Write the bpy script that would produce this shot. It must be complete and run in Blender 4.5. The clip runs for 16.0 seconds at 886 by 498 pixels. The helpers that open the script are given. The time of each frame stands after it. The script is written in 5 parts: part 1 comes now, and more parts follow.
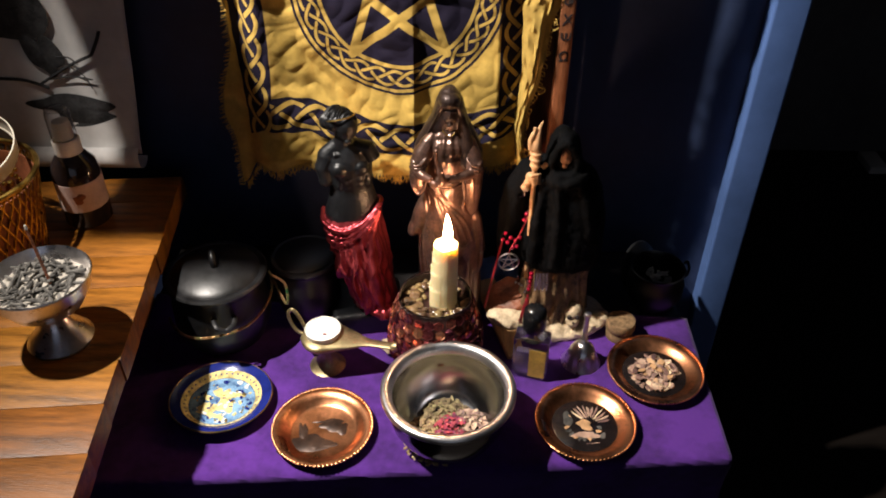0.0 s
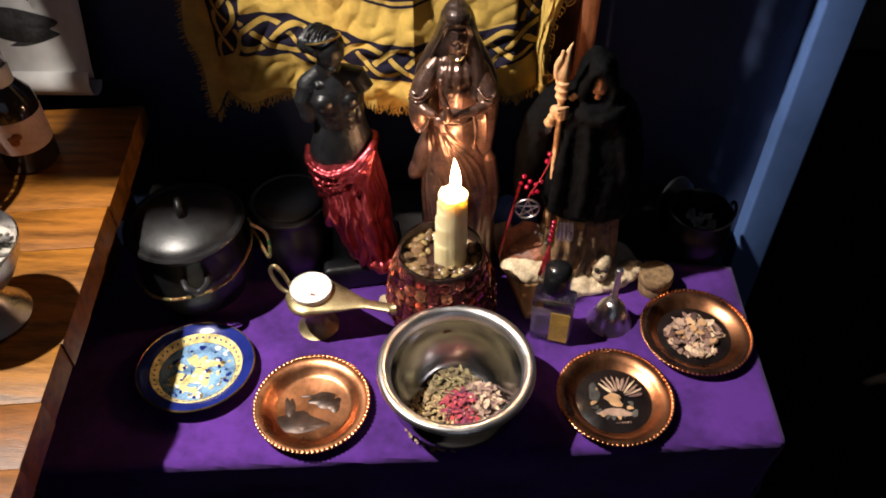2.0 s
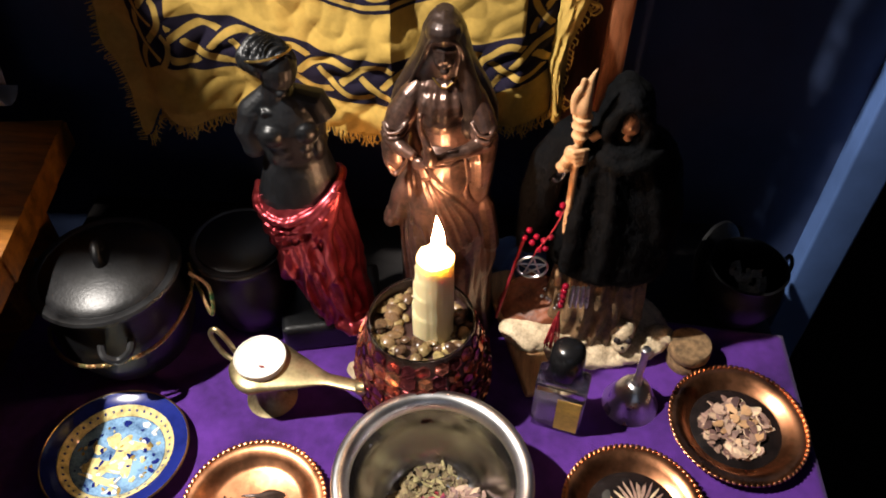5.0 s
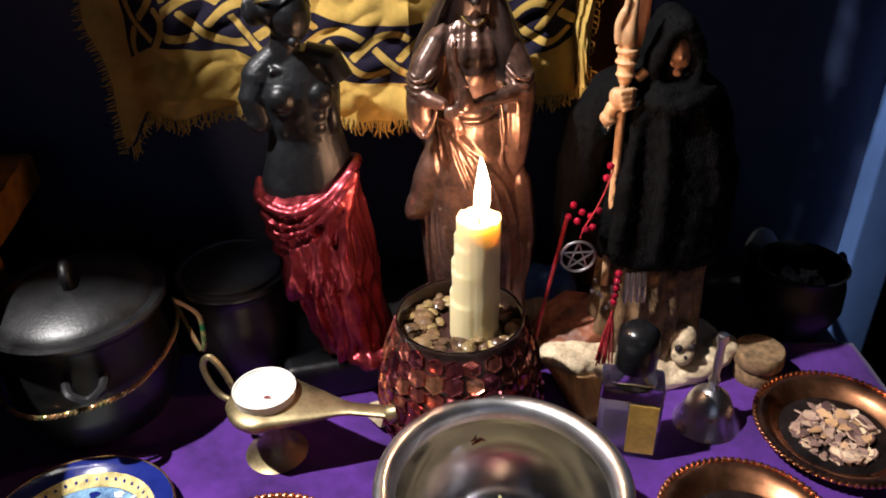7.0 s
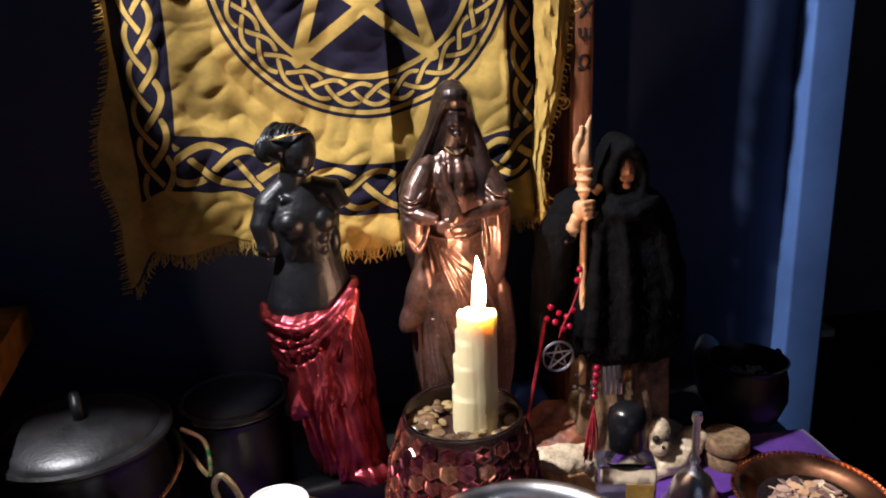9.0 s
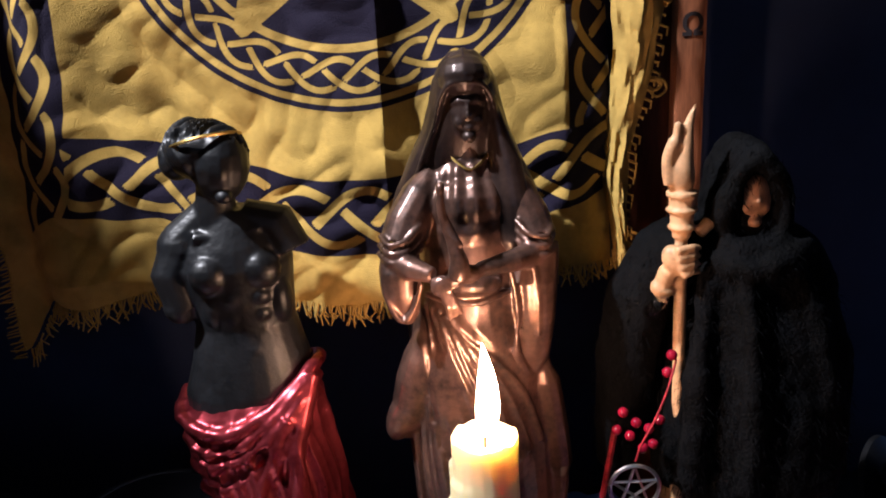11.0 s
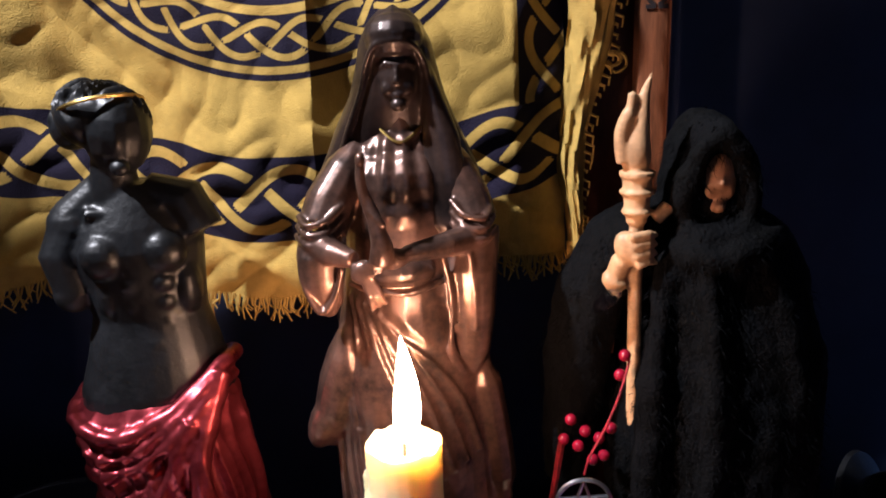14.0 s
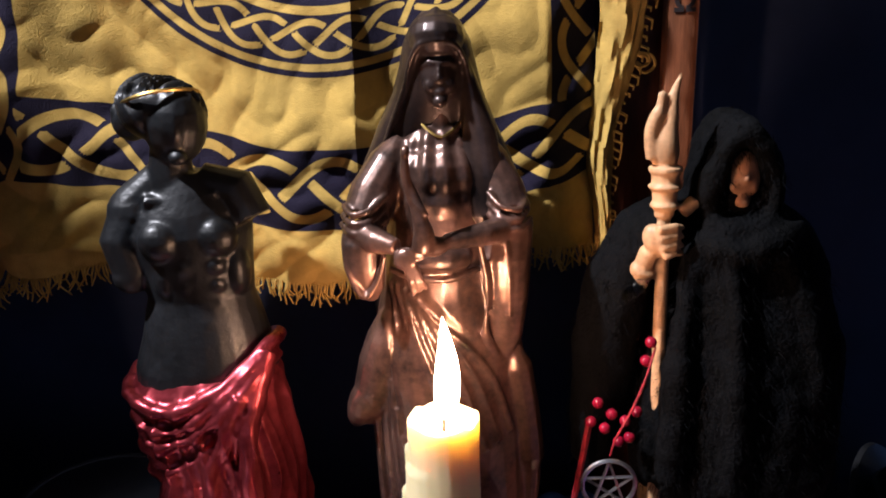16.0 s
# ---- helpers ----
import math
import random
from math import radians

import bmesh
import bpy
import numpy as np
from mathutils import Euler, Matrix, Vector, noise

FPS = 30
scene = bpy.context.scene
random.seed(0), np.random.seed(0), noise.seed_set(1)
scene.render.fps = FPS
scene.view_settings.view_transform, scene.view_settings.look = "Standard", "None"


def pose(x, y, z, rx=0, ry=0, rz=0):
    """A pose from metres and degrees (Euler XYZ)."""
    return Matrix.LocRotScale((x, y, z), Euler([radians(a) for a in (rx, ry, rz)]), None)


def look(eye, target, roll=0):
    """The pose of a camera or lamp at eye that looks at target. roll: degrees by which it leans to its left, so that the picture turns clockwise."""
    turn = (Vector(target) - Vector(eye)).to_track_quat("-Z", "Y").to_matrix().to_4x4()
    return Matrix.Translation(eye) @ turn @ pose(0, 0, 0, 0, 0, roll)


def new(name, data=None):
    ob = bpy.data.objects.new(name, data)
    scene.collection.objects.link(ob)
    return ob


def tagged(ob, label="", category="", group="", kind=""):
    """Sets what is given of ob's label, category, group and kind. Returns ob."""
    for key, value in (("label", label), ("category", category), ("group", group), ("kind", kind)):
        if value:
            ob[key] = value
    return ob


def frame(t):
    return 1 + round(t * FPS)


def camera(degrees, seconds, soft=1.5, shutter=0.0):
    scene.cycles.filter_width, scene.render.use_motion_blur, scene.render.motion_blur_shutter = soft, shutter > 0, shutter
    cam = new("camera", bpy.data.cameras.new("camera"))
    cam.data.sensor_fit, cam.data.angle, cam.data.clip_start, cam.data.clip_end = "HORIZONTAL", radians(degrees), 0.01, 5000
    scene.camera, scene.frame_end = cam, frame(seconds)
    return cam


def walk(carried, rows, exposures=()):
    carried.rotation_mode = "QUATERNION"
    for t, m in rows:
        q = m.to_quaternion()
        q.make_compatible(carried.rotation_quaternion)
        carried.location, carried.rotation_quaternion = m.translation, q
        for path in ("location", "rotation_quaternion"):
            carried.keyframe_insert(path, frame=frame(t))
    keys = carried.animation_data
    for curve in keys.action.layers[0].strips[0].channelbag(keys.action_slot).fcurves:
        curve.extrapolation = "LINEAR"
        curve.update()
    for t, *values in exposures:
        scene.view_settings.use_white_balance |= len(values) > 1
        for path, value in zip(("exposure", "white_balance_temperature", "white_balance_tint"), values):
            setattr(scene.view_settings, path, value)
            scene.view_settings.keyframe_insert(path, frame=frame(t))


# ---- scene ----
cam = camera(58.9, 16.0, soft=1.9)
PATH = [
    (0, (0.057, 0.068, 1.269), (0.021, 1.659, 0.058), 0.2),
    (0.5, (0.047, 0.09, 1.263), (0.017, 1.673, 0.041), 0.4),
    (1, (0.041, 0.128, 1.256), (-0.01, 1.655, -0.034), 0.5),
    (1.5, (0.047, 0.171, 1.243), (-0.012, 1.654, -0.098), -0.1),
    (2, (0.057, 0.217, 1.223), (-0.001, 1.629, -0.192), -0.7),
    (2.5, (0.068, 0.245, 1.211), (-0.019, 1.641, -0.218), -1.7),
    (3, (0.08, 0.318, 1.211), (-0.031, 1.731, -0.2), -2.1),
    (3.5, (0.087, 0.361, 1.187), (-0.008, 1.767, -0.232), -0.5),
    (4, (0.082, 0.376, 1.181), (0.044, 1.759, -0.263), 0.6),
    (4.5, (0.068, 0.392, 1.166), (0.008, 1.716, -0.332), 1.1),
    (4.7, (0.078, 0.395, 1.165), (-0.025, 1.726, -0.325), -0.2),
    (6.8, (0.021, 0.325, 1.007), (0.076, 1.992, -0.096), -2.1),
    (7, (0.013, 0.348, 0.977), (0.047, 2.053, -0.068), -1.4),
    (7.5, (0.014, 0.415, 0.9), (-0.007, 2.206, 0.01), -2.1),
    (8, (-0.024, 0.375, 0.914), (0.079, 2.219, 0.146), -3.8),
    (8.5, (-0.065, 0.287, 0.939), (0.146, 2.158, 0.263), -2.4),
    (9, (-0.056, 0.273, 0.94), (0.24, 2.165, 0.361), -2.4),
    (9.2, (-0.059, 0.3, 0.952), (0.209, 2.188, 0.35), -2.0),
    (11.3, (0.049, 0.489, 0.901), (-0.003, 2.41, 0.349), -3.7),
    (11.5, (0.053, 0.492, 0.899), (-0.014, 2.419, 0.368), -3.4),
    (12, (0.052, 0.513, 0.893), (-0.009, 2.441, 0.366), -2.6),
    (12.5, (0.05, 0.535, 0.876), (-0.014, 2.455, 0.319), -2.8),
    (13, (0.053, 0.534, 0.88), (0.0, 2.452, 0.314), -2.6),
    (13.5, (0.057, 0.53, 0.882), (0.025, 2.459, 0.357), -2.6),
    (14, (0.061, 0.518, 0.882), (0.068, 2.444, 0.343), -2.6),
    (14.5, (0.054, 0.509, 0.881), (0.047, 2.433, 0.337), -2.5),
    (15, (0.055, 0.505, 0.881), (0.032, 2.428, 0.335), -2.4),
    (15.5, (0.053, 0.501, 0.881), (0.026, 2.425, 0.335), -2.3),
    (16, (0.051, 0.499, 0.883), (0.021, 2.425, 0.344), -2.1),
]
walk(cam, [(t, look(eye, target, roll)) for t, eye, target, roll in PATH],
     exposures=[(0.0, 0.0, 6500, 10), (4.5, 0.0, 6450, 10), (8.0, -0.05, 5750, 12), (12.0, -0.10, 5500, 14), (16.0, -0.10, 5500, 14)])

# ---- world and lamps ----
world = bpy.data.worlds.new("world")
scene.world = world
world.use_nodes = True
# dim bluish fill, let in by the opening added in the south wall
world.node_tree.nodes["Background"].inputs[0].default_value = (0.5, 0.55, 0.7, 1)
world.node_tree.nodes["Background"].inputs[1].default_value = 0.40
lamp = bpy.data.lights.new("reading_lamp_light", "SPOT")
lamp.energy, lamp.color, lamp.shadow_soft_size = 104.0, (1.0, 0.92, 0.83), 0.012
lamp.spot_size, lamp.spot_blend = radians(74), 0.75
new("reading_lamp_light", lamp).matrix_world = look((-0.51, 0.645, 1.62), (0.225, 0.80, 0.60))


# ---- materials ----
def mat(name, base, rough=0.5, metal=0.0, vary=0.25, scale=40.0, bump=0.0, bscale=200.0, dark=None, spec=0.5, stretch=(1, 1, 1), extra=None):
    """A procedural surface: two scales of noise in colour and gloss, with fine relief."""
    m = bpy.data.materials.new(name)
    m.use_nodes = True
    nt, p = m.node_tree, m.node_tree.nodes["Principled BSDF"]
    co = nt.nodes.new("ShaderNodeTexCoord")
    mp = nt.nodes.new("ShaderNodeMapping")
    mp.inputs["Scale"].default_value = stretch
    nt.links.new(co.outputs["Object"], mp.inputs[0])
    n1, n2 = nt.nodes.new("ShaderNodeTexNoise"), nt.nodes.new("ShaderNodeTexNoise")
    n1.inputs["Scale"].default_value, n2.inputs["Scale"].default_value = scale, scale * 7
    n1.inputs["Detail"].default_value = 5
    for n in (n1, n2):
        nt.links.new(mp.outputs[0], n.inputs["Vector"])
    add = nt.nodes.new("ShaderNodeMath")
    add.operation = "MULTIPLY_ADD"
    nt.links.new(n2.outputs["Fac"], add.inputs[0])
    add.inputs[1].default_value = 0.4
    nt.links.new(n1.outputs["Fac"], add.inputs[2])
    ramp = nt.nodes.new("ShaderNodeValToRGB")
    d = dark or tuple(c * (1 - vary * 1.6) for c in base)
    ramp.color_ramp.elements[0].position, ramp.color_ramp.elements[0].color = 0.45, (*d, 1)
    ramp.color_ramp.elements[1].position, ramp.color_ramp.elements[1].color = 0.85, (*(min(1, c * (1 + vary)) for c in base), 1)
    nt.links.new(add.outputs[0], ramp.inputs[0])
    nt.links.new(ramp.outputs[0], p.inputs["Base Color"])
    rr = nt.nodes.new("ShaderNodeMapRange")
    rr.inputs[3].default_value, rr.inputs[4].default_value = max(0.02, rough - 0.12), min(1, rough + 0.12)
    nt.links.new(n1.outputs["Fac"], rr.inputs[0])
    nt.links.new(rr.outputs[0], p.inputs["Roughness"])
    p.inputs["Metallic"].default_value = metal
    p.inputs["Specular IOR Level"].default_value = spec
    if bump:
        n3, b = nt.nodes.new("ShaderNodeTexNoise"), nt.nodes.new("ShaderNodeBump")
        n3.inputs["Scale"].default_value, n3.inputs["Detail"].default_value = bscale, 4
        nt.links.new(mp.outputs[0], n3.inputs["Vector"])
        nt.links.new(n3.outputs["Fac"], b.inputs["Height"])
        b.inputs["Strength"].default_value, b.inputs["Distance"].default_value = bump, 0.001
        nt.links.new(b.outputs[0], p.inputs["Normal"])
    if extra:
        for k, v in extra.items():
            p.inputs[k].default_value = v
    return m


def random_tint(m, amount=0.5, hue=0.0):
    """Lets alike pieces differ by island or object."""
    nt, p = m.node_tree, m.node_tree.nodes["Principled BSDF"]
    g, o, a = nt.nodes.new("ShaderNodeNewGeometry"), nt.nodes.new("ShaderNodeObjectInfo"), nt.nodes.new("ShaderNodeMath")
    a.operation = "ADD"
    nt.links.new(g.outputs["Random Per Island"], a.inputs[0])
    nt.links.new(o.outputs["Random"], a.inputs[1])
    f = nt.nodes.new("ShaderNodeMath")
    f.operation = "FRACT"
    nt.links.new(a.outputs[0], f.inputs[0])
    hsv = nt.nodes.new("ShaderNodeHueSaturation")
    v, h = nt.nodes.new("ShaderNodeMapRange"), nt.nodes.new("ShaderNodeMapRange")
    v.inputs[3].default_value, v.inputs[4].default_value = 1 - amount, 1 + amount
    h.inputs[3].default_value, h.inputs[4].default_value = 0.5 - hue, 0.5 + hue
    nt.links.new(f.outputs[0], v.inputs[0])
    nt.links.new(f.outputs[0], h.inputs[0])
    nt.links.new(v.outputs[0], hsv.inputs["Value"])
    nt.links.new(h.outputs[0], hsv.inputs["Hue"])
    nt.links.new(p.inputs["Base Color"].links[0].from_socket, hsv.inputs["Color"])
    nt.links.new(hsv.outputs[0], p.inputs["Base Color"])
    return m


M = {}
M["wall"] = mat("navy_wall_paint", (0.036, 0.055, 0.125), 0.55, vary=0.18, scale=6, bump=0.25, bscale=90)
M["trim"] = mat("navy_trim_paint", (0.085, 0.155, 0.37), 0.42, vary=0.12, scale=8, bump=0.12, bscale=60)
M["far"] = mat("grey_plaster", (0.16, 0.15, 0.15), 0.8, vary=0.15, scale=4, bump=0.2)
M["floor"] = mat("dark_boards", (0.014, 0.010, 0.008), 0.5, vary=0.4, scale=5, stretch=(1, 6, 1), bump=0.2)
M["ceiling"] = mat("ceiling_paint", (0.62, 0.63, 0.68), 0.8, vary=0.08, scale=3, bump=0.1)
M["cloth"] = mat("purple_cotton", (0.080, 0.021, 0.200), 0.92, vary=0.3, scale=14, bump=0.5, bscale=900, spec=0.2, extra={"Sheen Weight": 0.15})
M["darkwood"] = mat("black_stained_wood", (0.012, 0.010, 0.010), 0.6, vary=0.4, scale=10, stretch=(1, 6, 1))
M["oak"] = mat("oiled_oak", (0.210, 0.078, 0.009), 0.42, vary=0.4, scale=12, stretch=(1, 9, 9), bump=0.25, bscale=120, spec=0.3)
random_tint(M["oak"], 0.10, 0.006)
M["copper"] = mat("antique_copper", (0.60, 0.265, 0.13), 0.30, 1.0, vary=0.3, scale=30, dark=(0.28, 0.12, 0.06))
M["copper_dark"] = mat("darkened_copper", (0.055, 0.030, 0.020), 0.40, 0.4, vary=0.5, scale=25, dark=(0.018, 0.011, 0.009))
M["steel"] = mat("polished_steel", (0.47, 0.47, 0.50), 0.17, 1.0, vary=0.10, scale=20, stretch=(1, 1, 3))
M["steel_rim"] = mat("brushed_steel_rim", (0.72, 0.71, 0.72), 0.34, 1.0, vary=0.10, scale=40)
M["silver"] = mat("silver_plate", (0.72, 0.70, 0.72), 0.30, 1.0, vary=0.15, scale=60)
M["brass"] = mat("aged_brass", (0.35, 0.28, 0.15), 0.42, 0.9, vary=0.35, scale=45, dark=(0.20, 0.15, 0.08), bump=0.1)
M["gold"] = mat("gold_paint", (0.62, 0.42, 0.12), 0.35, 1.0, vary=0.3, scale=60)
M["iron"] = mat("cast_iron", (0.008, 0.008, 0.009), 0.40, 0.0, spec=0.55, vary=0.5, scale=35, bump=0.18, bscale=420)
M["blackware"] = mat("black_glazed_pot", (0.008, 0.006, 0.006), 0.38, 0.0, vary=0.4, scale=30, bump=0.1)
M["wax"] = mat("ivory_wax", (0.94, 0.78, 0.44), 0.45, vary=0.025, scale=18, bump=0.12, bscale=160, extra={"Subsurface Weight": 0.5, "Subsurface Scale": 0.010, "Subsurface Radius": (1.0, 0.85, 0.60)})
M["white_wax"] = mat("white_wax", (0.85, 0.82, 0.76), 0.45, vary=0.04, scale=30)
M["glass"] = mat("clear_glass", (0.93, 0.93, 0.95), 0.04, vary=0.0, extra={"Transmission Weight": 1.0, "IOR": 1.46})
M["glass"].node_tree.nodes["Principled BSDF"].inputs["Roughness"].links[0].from_node.inputs[4].default_value = 0.06
M["black_plastic"] = mat("black_plastic", (0.008, 0.008, 0.009), 0.25, vary=0.2)
M["white_plastic"] = mat("white_plastic", (0.72, 0.68, 0.62), 0.4, vary=0.06)
M["cork"] = mat("cork", (0.22, 0.135, 0.065), 0.85, vary=0.4, scale=160, bump=0.5, bscale=400)
M["board"] = mat("pine_board", (0.50, 0.29, 0.13), 0.6, vary=0.3, scale=20, stretch=(9, 1, 1), bump=0.2)
M["stick"] = mat("reddish_staff_wood", (0.24, 0.085, 0.035), 0.5, vary=0.35, scale=18, stretch=(9, 9, 1), bump=0.2)
M["stick_dark"] = mat("dark_red_wood", (0.10, 0.026, 0.014), 0.5, vary=0.35, scale=18, stretch=(9, 9, 1), bump=0.2)
M["ink"] = mat("dark_ink", (0.02, 0.012, 0.012), 0.7, vary=0.2)
M["bone"] = mat("cream_resin", (0.62, 0.50, 0.33), 0.65, vary=0.3, scale=60, bump=0.4, bscale=300, dark=(0.22, 0.15, 0.08))
M["tan"] = mat("tan_resin", (0.55, 0.32, 0.16), 0.5, vary=0.25, scale=60, bump=0.2)
M["weathered"] = mat("weathered_tan_resin", (0.36, 0.17, 0.085), 0.55, vary=0.35, scale=70, bump=0.3)
M["rust"] = mat("rust_brown_resin", (0.20, 0.062, 0.025), 0.55, vary=0.4, scale=50, bump=0.4, bscale=250)
M["skirt"] = mat("brown_gold_skirt", (0.17, 0.10, 0.05), 0.6, vary=0.6, scale=70, bump=0.4, bscale=300)
M["fur"] = mat("black_fake_fur", (0.0012, 0.0013, 0.0018), 0.85, vary=0.6, scale=60, bump=0.9, bscale=600, spec=0.11)
M["black_stone"] = mat("black_patina", (0.006, 0.0066, 0.008), 0.42, 0.0, vary=0.5, scale=45, bump=0.25, bscale=300, spec=0.48)
M["red_foil"] = mat("red_metallic_paint", (0.33, 0.046, 0.056), 0.32, 0.85, vary=0.3, scale=50, dark=(0.16, 0.010, 0.016), bump=0.2, bscale=150)
M["bronze"] = mat("bronze_resin", (0.152, 0.080, 0.058), 0.34, 0.65, vary=0.4, scale=45, dark=(0.040, 0.026, 0.021), bump=0.12, bscale=260, extra={"Coat Weight": 0.45, "Coat Roughness": 0.26})
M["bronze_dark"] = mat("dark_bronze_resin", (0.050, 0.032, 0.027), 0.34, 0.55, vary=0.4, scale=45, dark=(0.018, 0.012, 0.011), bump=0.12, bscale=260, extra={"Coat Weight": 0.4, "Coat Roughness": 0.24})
M["red_bead"] = mat("red_glass_bead", (0.24, 0.006, 0.022), 0.15, vary=0.2)
M["red_thread"] = mat("red_thread", (0.30, 0.01, 0.02), 0.7, vary=0.4, scale=200)
M["yellow"] = mat("yellow_cotton", (0.45, 0.298, 0.075), 0.9, vary=0.15, scale=30, bump=0.5, bscale=1200, spec=0.2)
M["paper"] = mat("pale_canvas", (0.62, 0.60, 0.585), 0.85, vary=0.12, scale=9, bump=0.3, bscale=700)
M["char"] = mat("charcoal_print", (0.03, 0.03, 0.032), 0.85, vary=0.6, scale=60, bump=0.3, bscale=400)
M["ash"] = mat("grey_ash_sticks", (0.075, 0.070, 0.063), 0.95, vary=0.5, scale=150, bump=0.6, bscale=500)
random_tint(M["ash"], 0.4)
M["sand"] = mat("pale_ash", (0.26, 0.235, 0.20), 0.95, vary=0.3, scale=120, bump=0.6, bscale=500)
M["amber"] = mat("dark_amber_glass", (0.02, 0.014, 0.014), 0.1, vary=0.1, spec=0.7)
M["label"] = mat("pink_paper_label", (0.58, 0.42, 0.36), 0.7, vary=0.12, scale=40)
M["gold_label"] = mat("ochre_label", (0.46, 0.27, 0.05), 0.6, vary=0.25, scale=60)
M["lilac"] = mat("lilac_liquid", (0.52, 0.42, 0.56), 0.12, vary=0.1, extra={"Transmission Weight": 0.75})
M["blue_enamel"] = mat("cobalt_enamel", (0.012, 0.02, 0.16), 0.12, vary=0.2, scale=30, spec=0.7)
M["sky_enamel"] = mat("mottled_blue_enamel", (0.16, 0.28, 0.42), 0.2, vary=0.7, scale=70, dark=(0.02, 0.05, 0.16))
M["pale_enamel"] = mat("pale_yellow_enamel", (0.72, 0.60, 0.26), 0.22, vary=0.35, scale=120)
M["seed"] = mat("seeds_and_chips", (0.44, 0.31, 0.16), 0.8, vary=0.3, scale=150)
random_tint(M["seed"], 0.45, 0.02)
M["petal"] = mat("dried_rose_petal", (0.36, 0.05, 0.10), 0.7, vary=0.3, scale=120)
random_tint(M["petal"], 0.6, 0.03)
M["herb"] = mat("dried_herb", (0.22, 0.165, 0.085), 0.85, vary=0.4, scale=150)
random_tint(M["herb"], 0.5, 0.03)
M["flake"] = mat("pale_flake", (0.42, 0.27, 0.20), 0.6, vary=0.3, scale=90)
random_tint(M["flake"], 0.8, 0.04)
M["black_enamel"] = mat("black_enamel", (0.012, 0.009, 0.009), 0.22, vary=0.4, scale=40)
M["tile_glass"] = mat("copper_mirror_glass", (0.42, 0.12, 0.095), 0.14, 0.85, vary=0.5, scale=60, dark=(0.10, 0.016, 0.018))
random_tint(M["tile_glass"], 0.7, 0.035)
M["grout"] = mat("dark_grout", (0.05, 0.022, 0.018), 0.4, 0.3, vary=0.4, scale=60)
M["pebble"] = mat("river_pebble", (0.20, 0.125, 0.06), 0.25, vary=0.4, scale=90)
random_tint(M["pebble"], 0.75, 0.03)
M["garland"] = mat("metallic_garland", (0.42, 0.20, 0.10), 0.3, 0.7, vary=0.6, scale=75, dark=(0.01, 0.20, 0.07))
M["gold_wire"] = mat("gold_wire_mesh", (0.52, 0.33, 0.08), 0.32, 1.0, vary=0.4, scale=80)
M["white_ribbon"] = mat("cream_ribbon", (0.62, 0.56, 0.46), 0.7, vary=0.1)


def flame_material():
    m = bpy.data.materials.new("candle_flame")
    m.use_nodes = True
    nt = m.node_tree
    nt.nodes.clear()
    e, o = nt.nodes.new("ShaderNodeEmission"), nt.nodes.new("ShaderNodeOutputMaterial")
    e.inputs[0].default_value, e.inputs[1].default_value = (1.0, 0.54, 0.29, 1), 175.0
    nt.links.new(e.outputs[0], o.inputs[0])
    return m


M["flame"] = flame_material()


# ---- mesh helpers ----
def put(name, verts, faces, material, parent=None, label="", smooth=True, idx=None):
    """Links one mesh object, a part when it has a parent. material: one, or a list chosen by idx."""
    me = bpy.data.meshes.new(name)
    me.from_pydata([tuple(v) for v in verts], [], [tuple(int(i) for i in f) for f in faces])
    for m in material if isinstance(material, (list, tuple)) else [material]:
        me.materials.append(m)
    if idx is not None:
        me.polygons.foreach_set("material_index", np.array(idx, dtype=np.int32))
    if smooth:
        me.polygons.foreach_set("use_smooth", np.ones(len(me.polygons), dtype=bool))
        me.set_sharp_from_angle(angle=radians(42))
    me.update()
    ob = new(name, me)
    if parent:
        ob.parent = parent
    if label:
        ob["label"] = label
    return ob


def thing(name, at, label, category, group="", turn=0.0, kind=""):
    """An Empty at a thing's base, for its parts."""
    ob = new(name)
    ob.matrix_basis = pose(*at, 0, 0, turn)
    ob.empty_display_size = 0.02
    return tagged(ob, label, category, group, kind)


def join(*pieces):
    V, F, n = [], [], 0
    for v, f in pieces:
        V.extend(v)
        F.extend([tuple(i + n for i in q) for q in f])
        n += len(v)
    return V, F


def moved(piece, m):
    return [m @ Vector(v) for v in piece[0]], piece[1]


def revolve(profile, n=48, wave=None):
    """A turned body from (radius, height) pairs, closed at radius 0."""
    V, F, rows = [], [], []
    for k, (r, z) in enumerate(profile):
        if r < 1e-6:
            rows.append([len(V)])
            V.append((0, 0, z))
        else:
            rows.append(list(range(len(V), len(V) + n)))
            for i in range(n):
                a = 2 * math.pi * i / n
                q = r * (wave(a, k) if wave else 1)
                V.append((q * math.cos(a), q * math.sin(a), z))
    for a, b in zip(rows, rows[1:]):
        for i in range(n):
            j = (i + 1) % n
            if len(a) == 1 and len(b) == 1:
                continue
            if len(a) == 1:
                F.append((a[0], b[j], b[i]))
            elif len(b) == 1:
                F.append((a[i], a[j], b[0]))
            else:
                F.append((a[i], a[j], b[j], b[i]))
    return V, F


def loft(rings, n=28):
    """A closed body through ellipses (z, cx, cy, rx, ry)."""
    V, F = [], []
    for z, cx, cy, rx, ry in rings:
        for i in range(n):
            a = 2 * math.pi * i / n
            V.append((cx + rx * math.cos(a), cy + ry * math.sin(a), z))
    for k in range(len(rings) - 1):
        for i in range(n):
            j = (i + 1) % n
            F.append((k * n + i, k * n + j, (k + 1) * n + j, (k + 1) * n + i))
    F.append(tuple(reversed(range(n))))
    F.append(tuple(range((len(rings) - 1) * n, len(rings) * n)))
    return V, F


